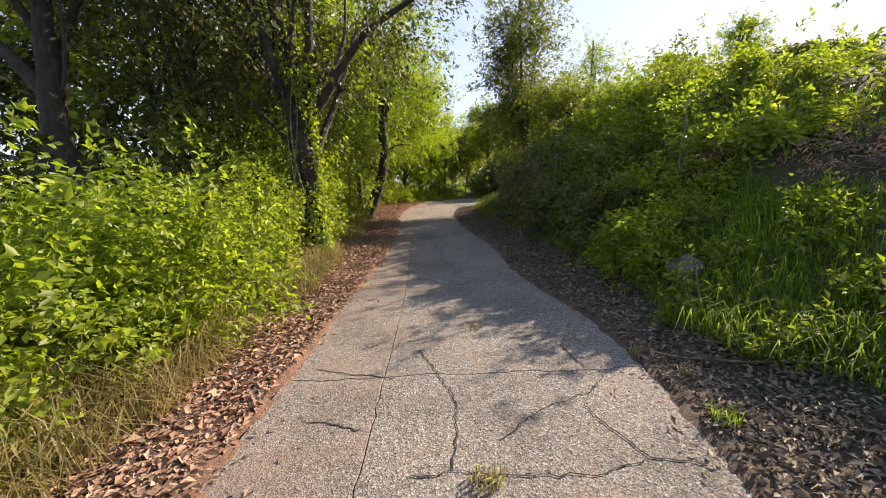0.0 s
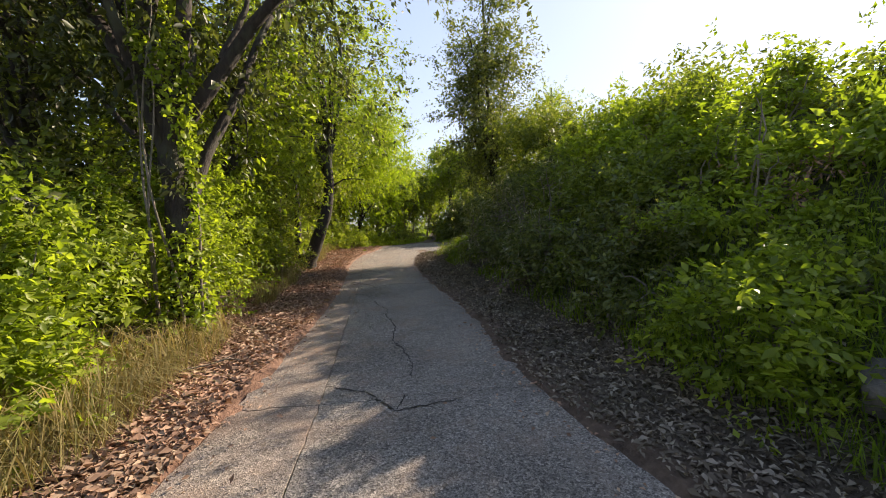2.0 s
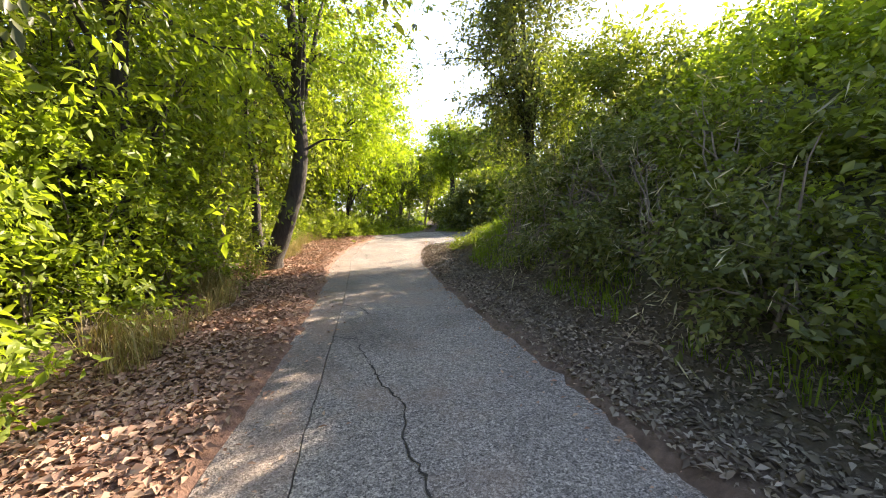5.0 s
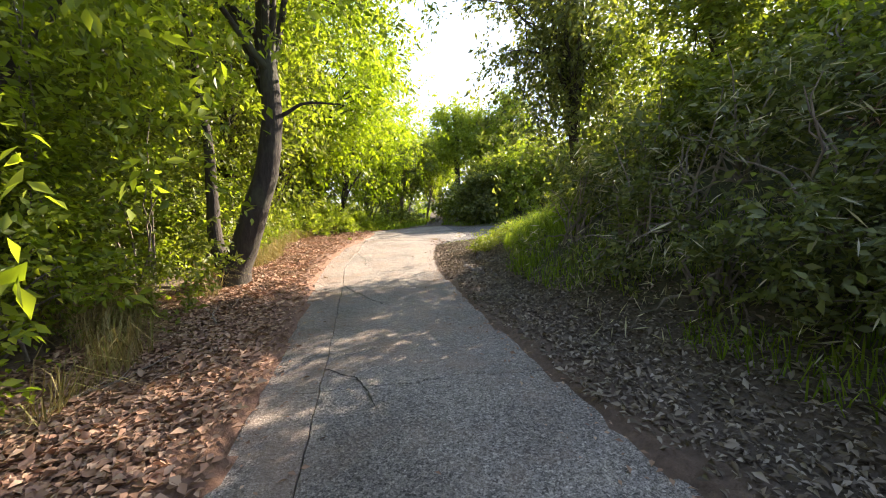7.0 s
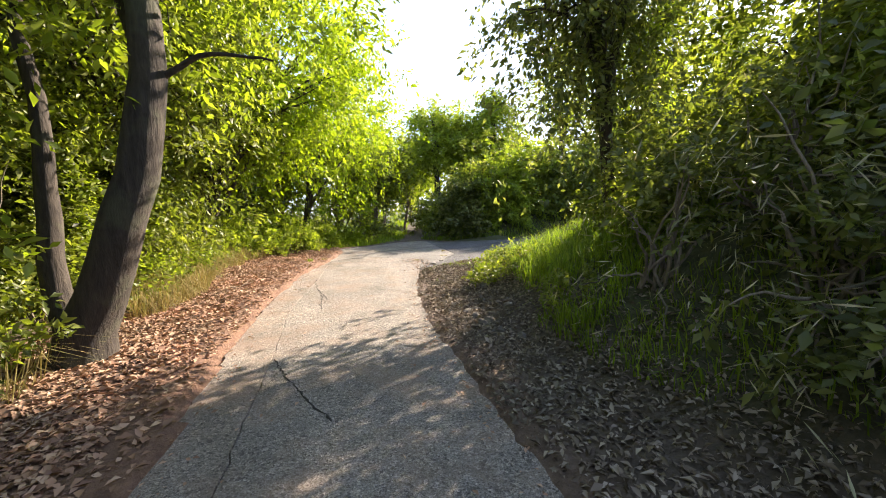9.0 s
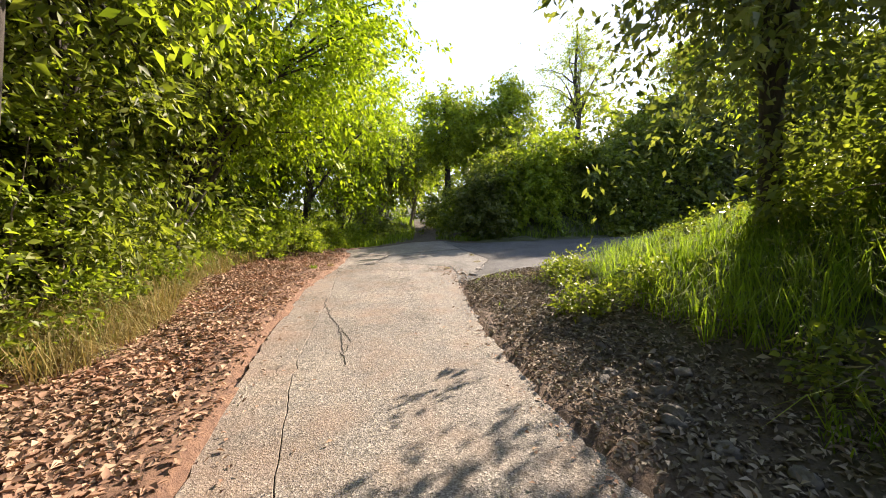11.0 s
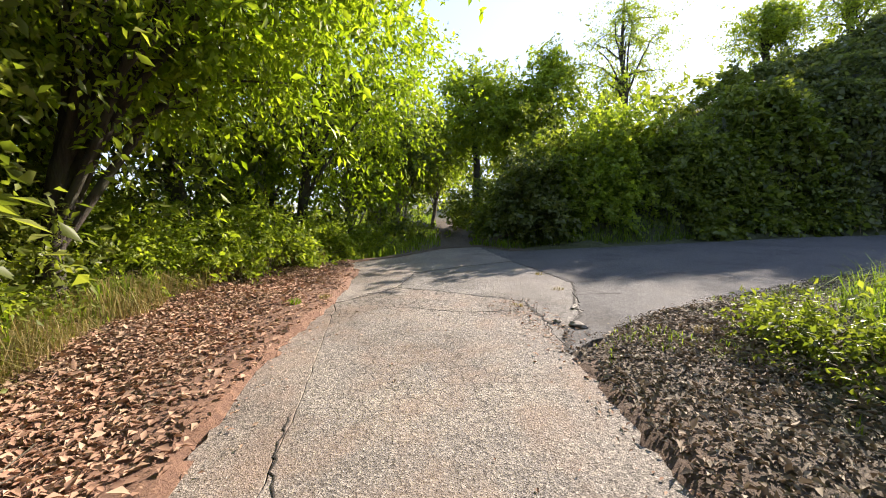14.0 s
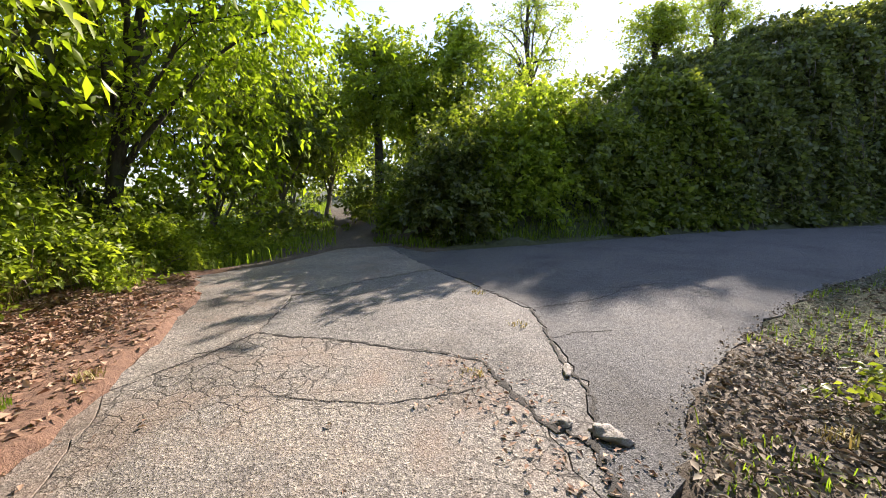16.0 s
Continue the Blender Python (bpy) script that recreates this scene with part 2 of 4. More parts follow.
def wave(x, y, s, seed=0.0):
    return (np.sin(x * s + 1.3 + seed) * np.cos(y * s * 0.83 + seed * 2.1) + 0.5 * np.sin(x * s * 2.3 + y * s * 1.7 + seed * 3.3)
            + 0.25 * np.sin(x * s * 4.9 - y * s * 4.1 + seed)) / 1.75


def paved(x, y):
    a = (x > left_edge(y)) & (x < right_edge(y)) & (y < 20.15)
    b = (y >= 20.15) & (x > left_edge(y)) & (y < crest(x)) & (x < 1.6)
    c = (x >= 1.2) & (y > lane_near(x)) & (y < lane_far(x))
    return a | b | c


def far_hill(x):
    """How high the cutting across the junction stands."""
    return np.interp(x, [2.2, 5, 8, 9.5, 11, 12, 13.5, 16, 20, 26, 60], [0, 0.6, 1.5, 2.0, 2.9, 3.6, 4.4, 5.4, 6.8, 8.4, 8.8])


def height(x, y):
    """Height of the ground."""
    x, y = np.asarray(x, float), np.asarray(y, float)
    rl, ll = right_litter(y), left_litter(y)
    d = x - rl
    scale = np.interp(y, [-6, 0, 4, 6.5, 9, 13, 15.5, 18, 20, 21.3], [0.5, 0.58, 0.68, 0.83, 1.0, 1.0, 0.66, 0.34, 0.12, 0.0])
    bank = np.interp(d, [0, 0.5, 1.2, 2.5, 4, 6, 12, 60], [0, 0.25, 0.95, 2.0, 2.9, 3.3, 3.6, 6]) * scale
    gentle = np.interp(d, [0, 0.5, 1.2, 2.5, 4, 6, 12, 60], [0, 0.1, 0.32, 0.82, 1.6, 2.65, 4.4, 6])
    low = np.interp(y, [2.8, 6.5], [1, 0])
    bank = gentle * low + bank * (1 - low)
    far_bank = np.interp(y - lane_far(np.maximum(x, 2.7)), [0.25, 0.6, 1.1, 1.8, 3.0, 6, 9, 15, 40], [0, 0.1, 0.55, 0.88, 1.0, 1.08, 1.08, 0.9, 0.3]) * far_hill(x)
    e = ll - x
    left = np.interp(e, [0, 0.6, 2.5, 6, 14, 60], [0, 0.12, 0.2, -0.2, -2.0, -12])
    past = np.clip(y - crest(np.minimum(x, 2.7)) - 0.25, 0, 40) * np.where(x < 2.7, 1, 0) * np.interp(x, [-2.5, -0.5, 1.0, 2.5], [0.16, 0.16, 0.035, 0.03])
    strip = np.where((x < left_edge(y)) & (x > ll), 0.03 + 0.03 * wave(x, y, 3.0), 0)
    h = np.where(d > 0, bank, 0) + far_bank + np.where(e > 0, left, 0) - np.minimum(past, 5) + strip
    rough = 0.02 * wave(x, y, 2.1, 1.0) + np.clip(np.maximum(d, e) * 0.08, 0, 0.2) * wave(x, y, 0.9, 2.0)
    return np.where(paved(x, y), -0.05, h + 0.022 + np.maximum(rough, -0.015 - 0.3 * (np.abs(h) > 0.08)))


def mesh_from(name, verts, faces_flat, per_face):
    """A mesh out of arrays: all faces have per_face corners."""
    me = bpy.data.meshes.new(name)
    n = len(faces_flat) // per_face
    me.vertices.add(len(verts))
    me.vertices.foreach_set("co", np.asarray(verts, np.float32).ravel())
    me.loops.add(len(faces_flat))
    me.loops.foreach_set("vertex_index", np.asarray(faces_flat, np.int32))
    me.polygons.add(n)
    me.polygons.foreach_set("loop_start", np.arange(0, n * per_face, per_face, dtype=np.int32))
    me.update(calc_edges=True)
    return me


def smooth(me):
    me.polygons.foreach_set("use_smooth", np.ones(len(me.polygons), bool))


def spread(lo, hi, step, reach, growth=1.22):
    mid = list(np.arange(lo, hi, step))
    out, s, v = [], step, hi
    while v < reach:
        out.append(v)
        s *= growth
        v += s
    below, s, v = [], step, lo - step
    while v > -reach:
        below.append(v)
        s *= growth
        v -= s
    return np.array(below[::-1] + mid + out)


def build_ground():
    xs, ys = spread(-5.0, 7.0, 0.11, 900), spread(-1.0, 31.0, 0.14, 900)
    gx, gy = np.meshgrid(xs, ys)
    jx = gx + 0.03 * wave(gx * 9, gy * 9, 1.0) * (np.abs(gx) < 8)
    z = height(jx, gy)
    z = np.clip(z, -14, 11)
    verts = np.stack([gx, gy, z], -1).reshape(-1, 3)
    nx, ny = len(xs), len(ys)
    i = (np.arange(ny - 1)[:, None] * nx + np.arange(nx - 1)[None]).ravel()
    me = mesh_from("ground", verts, np.stack([i, i + 1, i + nx + 1, i + nx], -1).ravel(), 4)
    smooth(me)
    x, y = gx.ravel(), gy.ravel()
    e = left_edge(y) - x
    red = np.interp(e + 0.18 * wave(x, y, 2.6), [-0.6, -0.3, 0.0, 0.35, 0.9, 2.2], [0, 1, 1, 0.9, 0.75, 0.3]) * (y > -3) * (y < 27)
    redr = np.interp(x - right_edge(y), [-0.3, -0.2, 0.1, 0.4], [0, 0.35, 0.3, 0]) * (y < 20)
    d = x - right_litter(y)
    green = np.interp(d + 0.4 * wave(x, y, 1.4), [0.1, 0.9], [0, 0.8])
    green = np.maximum(green, np.interp(-(x - left_litter(y)), [0.3, 1.5], [0, 0.6]))
    green = np.maximum(green, np.interp(np.abs(y - 12), [40, 60], [0, 0.9]))
    at = me.attributes.new("soil", "FLOAT_VECTOR", "POINT")
    at.data.foreach_set("vector", np.stack([np.clip(red + redr, 0, 1), np.clip(green, 0, 1), 0 * x], -1).astype(np.float32).ravel())
    me.materials.append(EARTH)
    return tagged(new("ground", me), "reddish brown earth banks with leaf mould", "ground", kind="structure")


build_ground()


# ---- builders ----
def part(name, me, material, parent=None, label=""):
    if material:
        me.materials.append(material)
    ob = new(name, me)
    ob.parent = parent
    if label:
        ob["label"] = label
    return ob


def empty(name, x, y, z, label, category, group="", kind=""):
    ob = new(name)
    ob.location = (x, y, z)
    return tagged(ob, label, category, group, kind)


def unit(v):
    return v / np.maximum(np.linalg.norm(v, axis=-1, keepdims=True), 1e-9)


def leaves(name, pts, size, rng, out=None, droop=0.3, wide=0.5, fold=0.25, broad=False, flat=0.0, vary=0.35, along=None):
    """A mesh of single leaves at the points. out: outward directions; droop: how far tips hang; wide: width by length."""
    n = len(pts)
    axis = rng.normal(size=(n, 3))
    if along is not None:
        axis = unit(axis) * 0.75 + along
    elif out is not None:
        axis = unit(axis) + 0.7 * out
    axis[:, 2] -= droop
    axis[:, 2] *= 1 - flat
    axis = unit(axis)
    up = rng.normal(size=(n, 3)) * (0.75 - 0.6 * flat)
    up[:, 2] += 0.8
    side = unit(np.cross(axis, up))
    norm = np.cross(side, axis)
    s = size * (1 + vary * rng.normal(size=n)).clip(0.45, 1.9)
    s = s[:, None]
    w = s * wide * 0.5
    lift = norm * s * fold * wide
    if broad:
        v = np.stack([pts, pts + axis * s * 0.3 + side * w + lift, pts + axis * s * 0.68 + side * w * 0.75 + lift * 0.5, pts + axis * s - norm * s * 0.12,
                      pts + axis * s * 0.68 - side * w * 0.75 + lift * 0.5, pts + axis * s * 0.3 - side * w + lift], 1)
        k = (np.arange(n) * 6)[:, None]
        f = np.concatenate([k + 0, k + 1, k + 2, k + 3, k + 0, k + 3, k + 4, k + 5], 1).ravel()
        return mesh_from(name, v.reshape(-1, 3), f, 4)
    v = np.stack([pts, pts + axis * s * 0.45 + side * w + lift, pts + axis * s, pts + axis * s * 0.45 - side * w + lift], 1)
    k = (np.arange(n) * 4)[:, None]
    f = np.concatenate([k, k + 1, k + 2, k, k + 2, k + 3], 1).ravel()
    return mesh_from(name, v.reshape(-1, 3), f, 3)


def blades(name, roots, length, rng, lean=0.5, width=0.008, away=None):
    """Grass blades: each a bent tapering strip of three triangles."""
    n = len(roots)
    a = rng.uniform(0, 2 * np.pi, n)
    dirn = np.stack([np.cos(a), np.sin(a), 0 * a], 1)
    if away is not None:
        dirn = unit(dirn + away)
    side = np.stack([-dirn[:, 1], dirn[:, 0], 0 * a], 1)
    ln = (length * rng.uniform(0.3, 1.3, n) * (1 + 0.45 * wave(roots[:, 0], roots[:, 1], 3.1, 5.0)))[:, None]
    b = (lean * rng.uniform(0.2, 1.5, n))[:, None]
    w = width * rng.uniform(0.6, 1.4, n)[:, None]
    zed = np.array([[0, 0, 1.0]])
    mid = roots + zed * ln * 0.6 + dirn * ln * 0.25 * b
    tip = roots + zed * ln * (1 - 0.45 * b) + dirn * ln * 0.75 * b
    v = np.stack([roots - side * w, roots + side * w, mid + side * w * 0.8, mid - side * w * 0.8, tip], 1)
    k = (np.arange(n) * 5)[:, None]
    f = np.concatenate([k, k + 1, k + 2, k, k + 2, k + 3, k + 3, k + 2, k + 4], 1).ravel()
    return mesh_from(name, v.reshape(-1, 3), f, 3)


def tubes(name, lines, sides=7):
    """A mesh of tapered tubes. lines: (points, radii)."""
    vs, fs, base = [], [], 0
    ang = np.arange(sides) / sides * 2 * np.pi
    for pts, radii in lines:
        pts = np.asarray(pts, float)
        t = unit(np.gradient(pts, axis=0))
        ref = np.array([[1.0, 0.2, 0]]) if np.abs(t[:, 2]).mean() > 0.6 else np.array([[0.1, 0, 1.0]])
        u = unit(np.cross(t, ref))
        w = np.cross(t, u)
        ring = pts[:, None] + (u[:, None] * np.cos(ang)[None, :, None] + w[:, None] * np.sin(ang)[None, :, None]) * np.asarray(radii)[:, None, None]
        vs.append(ring.reshape(-1, 3))
        k = len(pts)
        for i in range(k - 1):
            a = base + i * sides + np.arange(sides)
            b = base + i * sides + (np.arange(sides) + 1) % sides
            fs.append(np.stack([a, b, b + sides, a + sides], 1))
        base += k * sides
    me = mesh_from(name, np.concatenate(vs), np.concatenate(fs).ravel(), 4)
    smooth(me)
    return me


def curve(points, n, rng, wobble):
    """A smooth line through a few points, with wobble."""
    points = np.asarray(points, float)
    s = np.linspace(0, len(points) - 1, n)
    out = np.stack([np.interp(s, np.arange(len(points)), points[:, k]) for k in range(3)], 1)
    for _ in range(2):
        out[1:-1] = (out[:-2] + 2 * out[1:-1] + out[2:]) / 4
    j = rng.normal(size=(n, 3)) * wobble
    j[0] = 0
    return out + j


def sprays(c, out, length, per, rng, droop):
    """Leaf places along short arching shoots that start in the clusters, and the way each leaf points."""
    n = len(c)
    d = unit(unit(rng.normal(size=(n, 3))) * 0.8 + out + [0, 0, 0.15])
    side = unit(np.cross(d, rng.normal(size=(n, 3)) * 0.4 + [0, 0, 1]))
    ln = length * rng.uniform(0.5, 1.5, (n, 1))
    u = rng.uniform(-0.35, 1.0, (n, per, 1))
    sgn = rng.choice([-1.0, 1.0], (n, per, 1))
    p = c[:, None] + d[:, None] * ln[:, None] * u + side[:, None] * sgn * 0.05 * ln[:, None]
    p[..., 2] -= (droop * ln * np.clip(u[..., 0], 0, 1) ** 2 * 0.7)
    p += rng.normal(size=p.shape) * length * 0.13
    along = d[:, None] * 0.55 + side[:, None] * sgn * 0.8 + [0, 0, -0.25 - 0.4 * droop]
    return p.reshape(-1, 3), np.broadcast_to(along, p.shape).reshape(-1, 3)


def ragged(c, strength, seed, f=0.8):
    """Which of the points stand in the thick parts of an uneven crown."""
    v = np.array([noise.noise(Vector((p[0] * f + seed, p[1] * f, p[2] * f))) for p in c])
    return v > strength


def tree(x, y, spine, r, crown, radii, mat, rng, n_limbs, n_clusters, per, leaf, label, name="tree", spread_r=0.32, droop=0.35,
         bark=None, wide=0.45, broad=False, gaps=-0.15, limb_from=0.35, category="tree", group="", sides=9, shell=0.45, forks=()):
    """A tree: tapered trunk and limbs, with leaves in clusters round the limbs' ends. spine: points from the base; crown: centre above the base."""
    z = float(height(x, y)) - 0.08
    ob = empty(name, x, y, z, label, category, group)
    spine = np.asarray(spine, float)
    line = curve(spine, 14, rng, r * 0.12)
    flare = r * np.interp(np.linspace(0, 1, 14), [0, 0.1, 0.4, 1], [1.45, 1.05, 0.85, 0.35])
    part("trunk", tubes("trunk", [(line, flare)], sides + 3), bark or BARK, ob)
    for pts, thick in forks:
        part("limb", tubes("limb", [(curve(pts, 12, rng, thick * 0.15), np.linspace(thick, thick * 0.25, 12))], sides), bark or BARK, ob)
    cen, rad = np.asarray(crown, float), np.asarray(radii, float)
    tips = []
    for i in range(n_limbs):
        d = unit(rng.normal(size=3) * [1, 1, 0.7] + [0, 0, 0.15])
        end = cen + d * rad * rng.uniform(0.55, 0.95)
        k = int(np.clip((limb_from + (1 - limb_from) * rng.uniform(0, 1)) * 13, 2, 13))
        a = line[k]
        mid = (a + end) / 2 + np.array([0, 0, 0.18 * np.linalg.norm(end - a)]) + rng.normal(size=3) * 0.15
        lp = curve([a, mid, end], 8, rng, 0.04)
        limb = [(lp, np.linspace(max(0.02, flare[k] * 0.5), 0.008, 8))]
        tips.append(lp[3:])
        for _ in range(4):
            b = lp[rng.integers(2, 7)]
            e2 = b + unit(rng.normal(size=3)) * rad.mean() * rng.uniform(0.2, 0.5)
            tp = curve([b, (b + e2) / 2 + [0, 0, 0.05], e2], 4, rng, 0.03)
            limb.append((tp, np.linspace(0.014, 0.004, 4)))
            tips.append(tp[1:])
        part("limb", tubes("limb", limb, 5), bark or BARK, ob)
    d = unit(rng.normal(size=(n_clusters * 3, 3)))
    c = cen + d * rad * (rng.uniform(shell, 1.0, (len(d), 1)) ** 0.6) * (1 + 0.18 * rng.normal(size=(len(d), 1)))
    c = c[ragged(c, gaps, x * 3.1 + y, 0.9) | (rng.random(len(c)) < 0.12)][:n_clusters]
    c = np.concatenate([c, np.concatenate(tips)])
    c = c[c[:, 2] > 0.15]
    pts, along = sprays(c, unit(c - cen), spread_r * 1.5, per, rng, droop)
    part("crown", leaves("crown", pts, leaf, rng, None, 0, wide, broad=broad, along=along), mat, ob)
    return ob


def shrub(x, y, radii, mat, rng, n_clusters, per, leaf, label, name="shrub", lift=0.0, wide=0.5, broad=False, droop=0.15, group="", stems=7,
          bark=None, spread_r=0.14, category="shrub", z=None, gaps=-0.2):
    """A shrub: stems that fan out from the root, with leaves in clusters over a lumpy dome."""
    zz = float(height(x, y)) - 0.05 if z is None else z
    ob = empty(name, x, y, zz, label, category, group)
    rad = np.asarray(radii, float)
    d = rng.normal(size=(n_clusters * 2, 3))
    d[:, 2] = np.abs(d[:, 2]) * 1.0 - 0.3
    d = unit(d)
    c = d * rad * (rng.uniform(0.5, 1.0, (len(d), 1)) ** 0.5) * (1 + 0.2 * rng.normal(size=(len(d), 1)))
    c[:, 2] += lift
    world_c = c + [x, y, zz]
    ok = (ragged(world_c, gaps, 5.0, 1.5) | (rng.random(len(c)) < 0.1)) & (world_c[:, 2] > height(world_c[:, 0], world_c[:, 1]) + 0.03)
    c = c[ok][:n_clusters]
    if not len(c):
        c = np.array([[0, 0, 0.3]])
    for i in range(stems):
        e = c[rng.integers(len(c))] * 0.95
        a = np.array([rng.normal() * 0.08, rng.normal() * 0.08, 0])
        part("stem", tubes("stem", [(curve([a, (a + e) / 2 + [0, 0, 0.12 * rad[2]], e], 7, rng, 0.02), np.linspace(0.016, 0.004, 7))], 5), bark or TWIG, ob)
    out = unit(c / rad - [0, 0, lift * 0.5])
    pts, along = sprays(c, out, spread_r * 1.7, per, rng, droop)
    ground_ok = pts[:, 2] + zz > height(pts[:, 0] + x, pts[:, 1] + y)
    pts, along = pts[ground_ok], along[ground_ok]
    part("foliage", leaves("foliage", pts, leaf, rng, None, 0, wide, broad=broad, along=along), mat, ob)
    return ob


# ---- trees beside the lane ----
R = np.random.default_rng
tree(-2.25, 7.75, [(0, 0, 0), (0.0, 0.05, 0.9), (-0.06, 0.1, 1.9), (-0.15, 0.15, 2.8), (-0.5, 0.2, 4.4), (-0.7, 0.3, 7.0)], 0.19, (-0.2, 0.8, 5.6), (3.2, 3.6, 2.8), LEAF_SHADED, R(1),
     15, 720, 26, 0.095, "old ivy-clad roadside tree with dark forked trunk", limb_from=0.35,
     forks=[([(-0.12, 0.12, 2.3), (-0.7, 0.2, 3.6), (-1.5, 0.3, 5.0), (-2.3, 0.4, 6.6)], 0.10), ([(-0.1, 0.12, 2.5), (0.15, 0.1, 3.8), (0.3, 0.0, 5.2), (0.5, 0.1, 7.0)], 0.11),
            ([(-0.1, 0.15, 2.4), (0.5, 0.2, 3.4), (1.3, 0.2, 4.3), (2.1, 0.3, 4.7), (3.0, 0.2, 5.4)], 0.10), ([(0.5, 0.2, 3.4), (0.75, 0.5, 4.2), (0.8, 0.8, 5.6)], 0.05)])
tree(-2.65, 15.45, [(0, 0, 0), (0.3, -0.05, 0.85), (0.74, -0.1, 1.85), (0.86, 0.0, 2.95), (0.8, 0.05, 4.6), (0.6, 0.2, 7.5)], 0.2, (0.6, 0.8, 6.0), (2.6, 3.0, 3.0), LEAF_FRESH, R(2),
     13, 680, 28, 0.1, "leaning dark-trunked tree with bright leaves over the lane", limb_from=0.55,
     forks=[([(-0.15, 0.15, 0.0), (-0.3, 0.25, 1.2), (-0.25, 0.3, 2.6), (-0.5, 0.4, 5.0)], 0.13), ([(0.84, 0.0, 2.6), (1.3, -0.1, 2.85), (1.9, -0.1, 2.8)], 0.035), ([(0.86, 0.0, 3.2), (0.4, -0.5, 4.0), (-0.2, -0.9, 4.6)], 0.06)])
tree(-6.0, 6.9, [(0, 0, 0), (0.05, 0, 2.0), (0.0, 0, 3.2), (0.15, 0.1, 4.4), (0.3, 0.2, 7.5)], 0.22, (0, 0.6, 7.0), (3.0, 3.0, 2.6), LEAF_SHADED, R(3),
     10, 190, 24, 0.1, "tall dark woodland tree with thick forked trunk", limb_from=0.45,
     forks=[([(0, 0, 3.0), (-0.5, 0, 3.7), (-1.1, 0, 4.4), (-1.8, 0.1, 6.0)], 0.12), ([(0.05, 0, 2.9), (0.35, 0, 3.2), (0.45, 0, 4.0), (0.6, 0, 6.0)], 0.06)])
tree(-5.2, 9.4, [(0, 0, 0), (0, 0, 2.0), (0.1, 0.1, 4.0), (0.0, 0.3, 7.5)], 0.15, (0, 0.3, 5.6), (2.6, 2.8, 3.2), LEAF_SHADED, R(4),
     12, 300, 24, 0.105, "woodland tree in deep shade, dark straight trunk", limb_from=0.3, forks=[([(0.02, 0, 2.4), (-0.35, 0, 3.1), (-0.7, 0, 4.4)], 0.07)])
tree(-4.2, 22.3, [(0, 0, 0), (0.2, 0, 1.5), (0.9, 0.1, 3.2), (1.6, 0.2, 7.5)], 0.12, (2.1, 0.6, 5.6), (2.7, 2.6, 3.1), LEAF_LIME, R(5),
     26, 1150, 26, 0.112, "lime-green roadside tree with sunlit drooping foliage", limb_from=0.1, droop=0.6, forks=[([(0.1, 0, 0.9), (-0.5, 0, 1.8), (-1.3, 0.1, 2.9)], 0.06)])
tree(-2.4, 27.6, [(0, 0, 0), (0.3, 0, 2.0), (0.9, 0, 4.0), (1.4, 0, 8.0)], 0.13, (1.5, 0.6, 5.0), (2.3, 2.6, 3.5), LEAF_LIME, R(6),
     15, 720, 26, 0.12, "lime-green tree past the crest of the lane", limb_from=0.2, droop=0.6)
tree(-3.6, 12.4, [(0, 0, 0), (0.1, 0, 2.0), (0.3, 0, 4.0), (0.3, 0, 7.5)], 0.12, (0.2, 0, 4.6), (2.0, 2.6, 3.8), LEAF_FRESH, R(7),
     14, 760, 26, 0.1, "slender tree with dense fresh foliage to the ground", limb_from=0.12)
tree(-4.1, 19.0, [(0, 0, 0), (0.2, 0, 1.6), (0.5, 0, 3.5), (0.5, 0, 7.5)], 0.13, (0.3, 0, 4.6), (2.1, 2.6, 3.7), LEAF_MID, R(8),
     14, 900, 28, 0.1, "many-branched roadside tree with small dark green leaves", limb_from=0.12)
tree(-4.8, 24.0, [(0, 0, 0), (-0.2, 0, 1.6), (0.2, 0, 3.5), (0.3, 0, 7.0)], 0.13, (0.3, 0, 4.8), (2.2, 2.3, 2.9), LEAF_FRESH, R(9),
     14, 700, 28, 0.11, "open-branched tree with sky showing between limbs", limb_from=0.12)
tree(3.9, 17.0, [(0, 0, 0), (-0.1, 0, 1.6), (-0.2, 0.1, 3.4), (-0.3, 0.1, 8.5)], 0.11, (-0.25, 0, 4.7), (1.8, 1.6, 4.2), LEAF_DULL, R(10),
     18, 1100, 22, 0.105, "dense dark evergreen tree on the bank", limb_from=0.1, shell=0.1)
tree(4.9, 14.4, [(0, 0, 0), (-0.1, 0, 0.8), (-0.2, 0.1, 1.6), (-0.3, 0.1, 2.4)], 0.06, (-0.1, 0, 1.4), (1.4, 1.5, 1.2), LEAF_MID, R(11),
     10, 420, 26, 0.095, "small evergreen tree on the bank top", limb_from=0.1)

tree(5.3, 17.9, [(0, 0, 0), (-0.1, 0, 1.2), (-0.3, 0, 2.4), (-0.4, 0, 3.6)], 0.05, (-0.3, 0, 3.3), (1.2, 1.0, 1.1), LEAF_FRESH, R(12),
     9, 190, 24, 0.072, "young tree with sunlit leaves beside the mound", limb_from=0.4, droop=0.6)

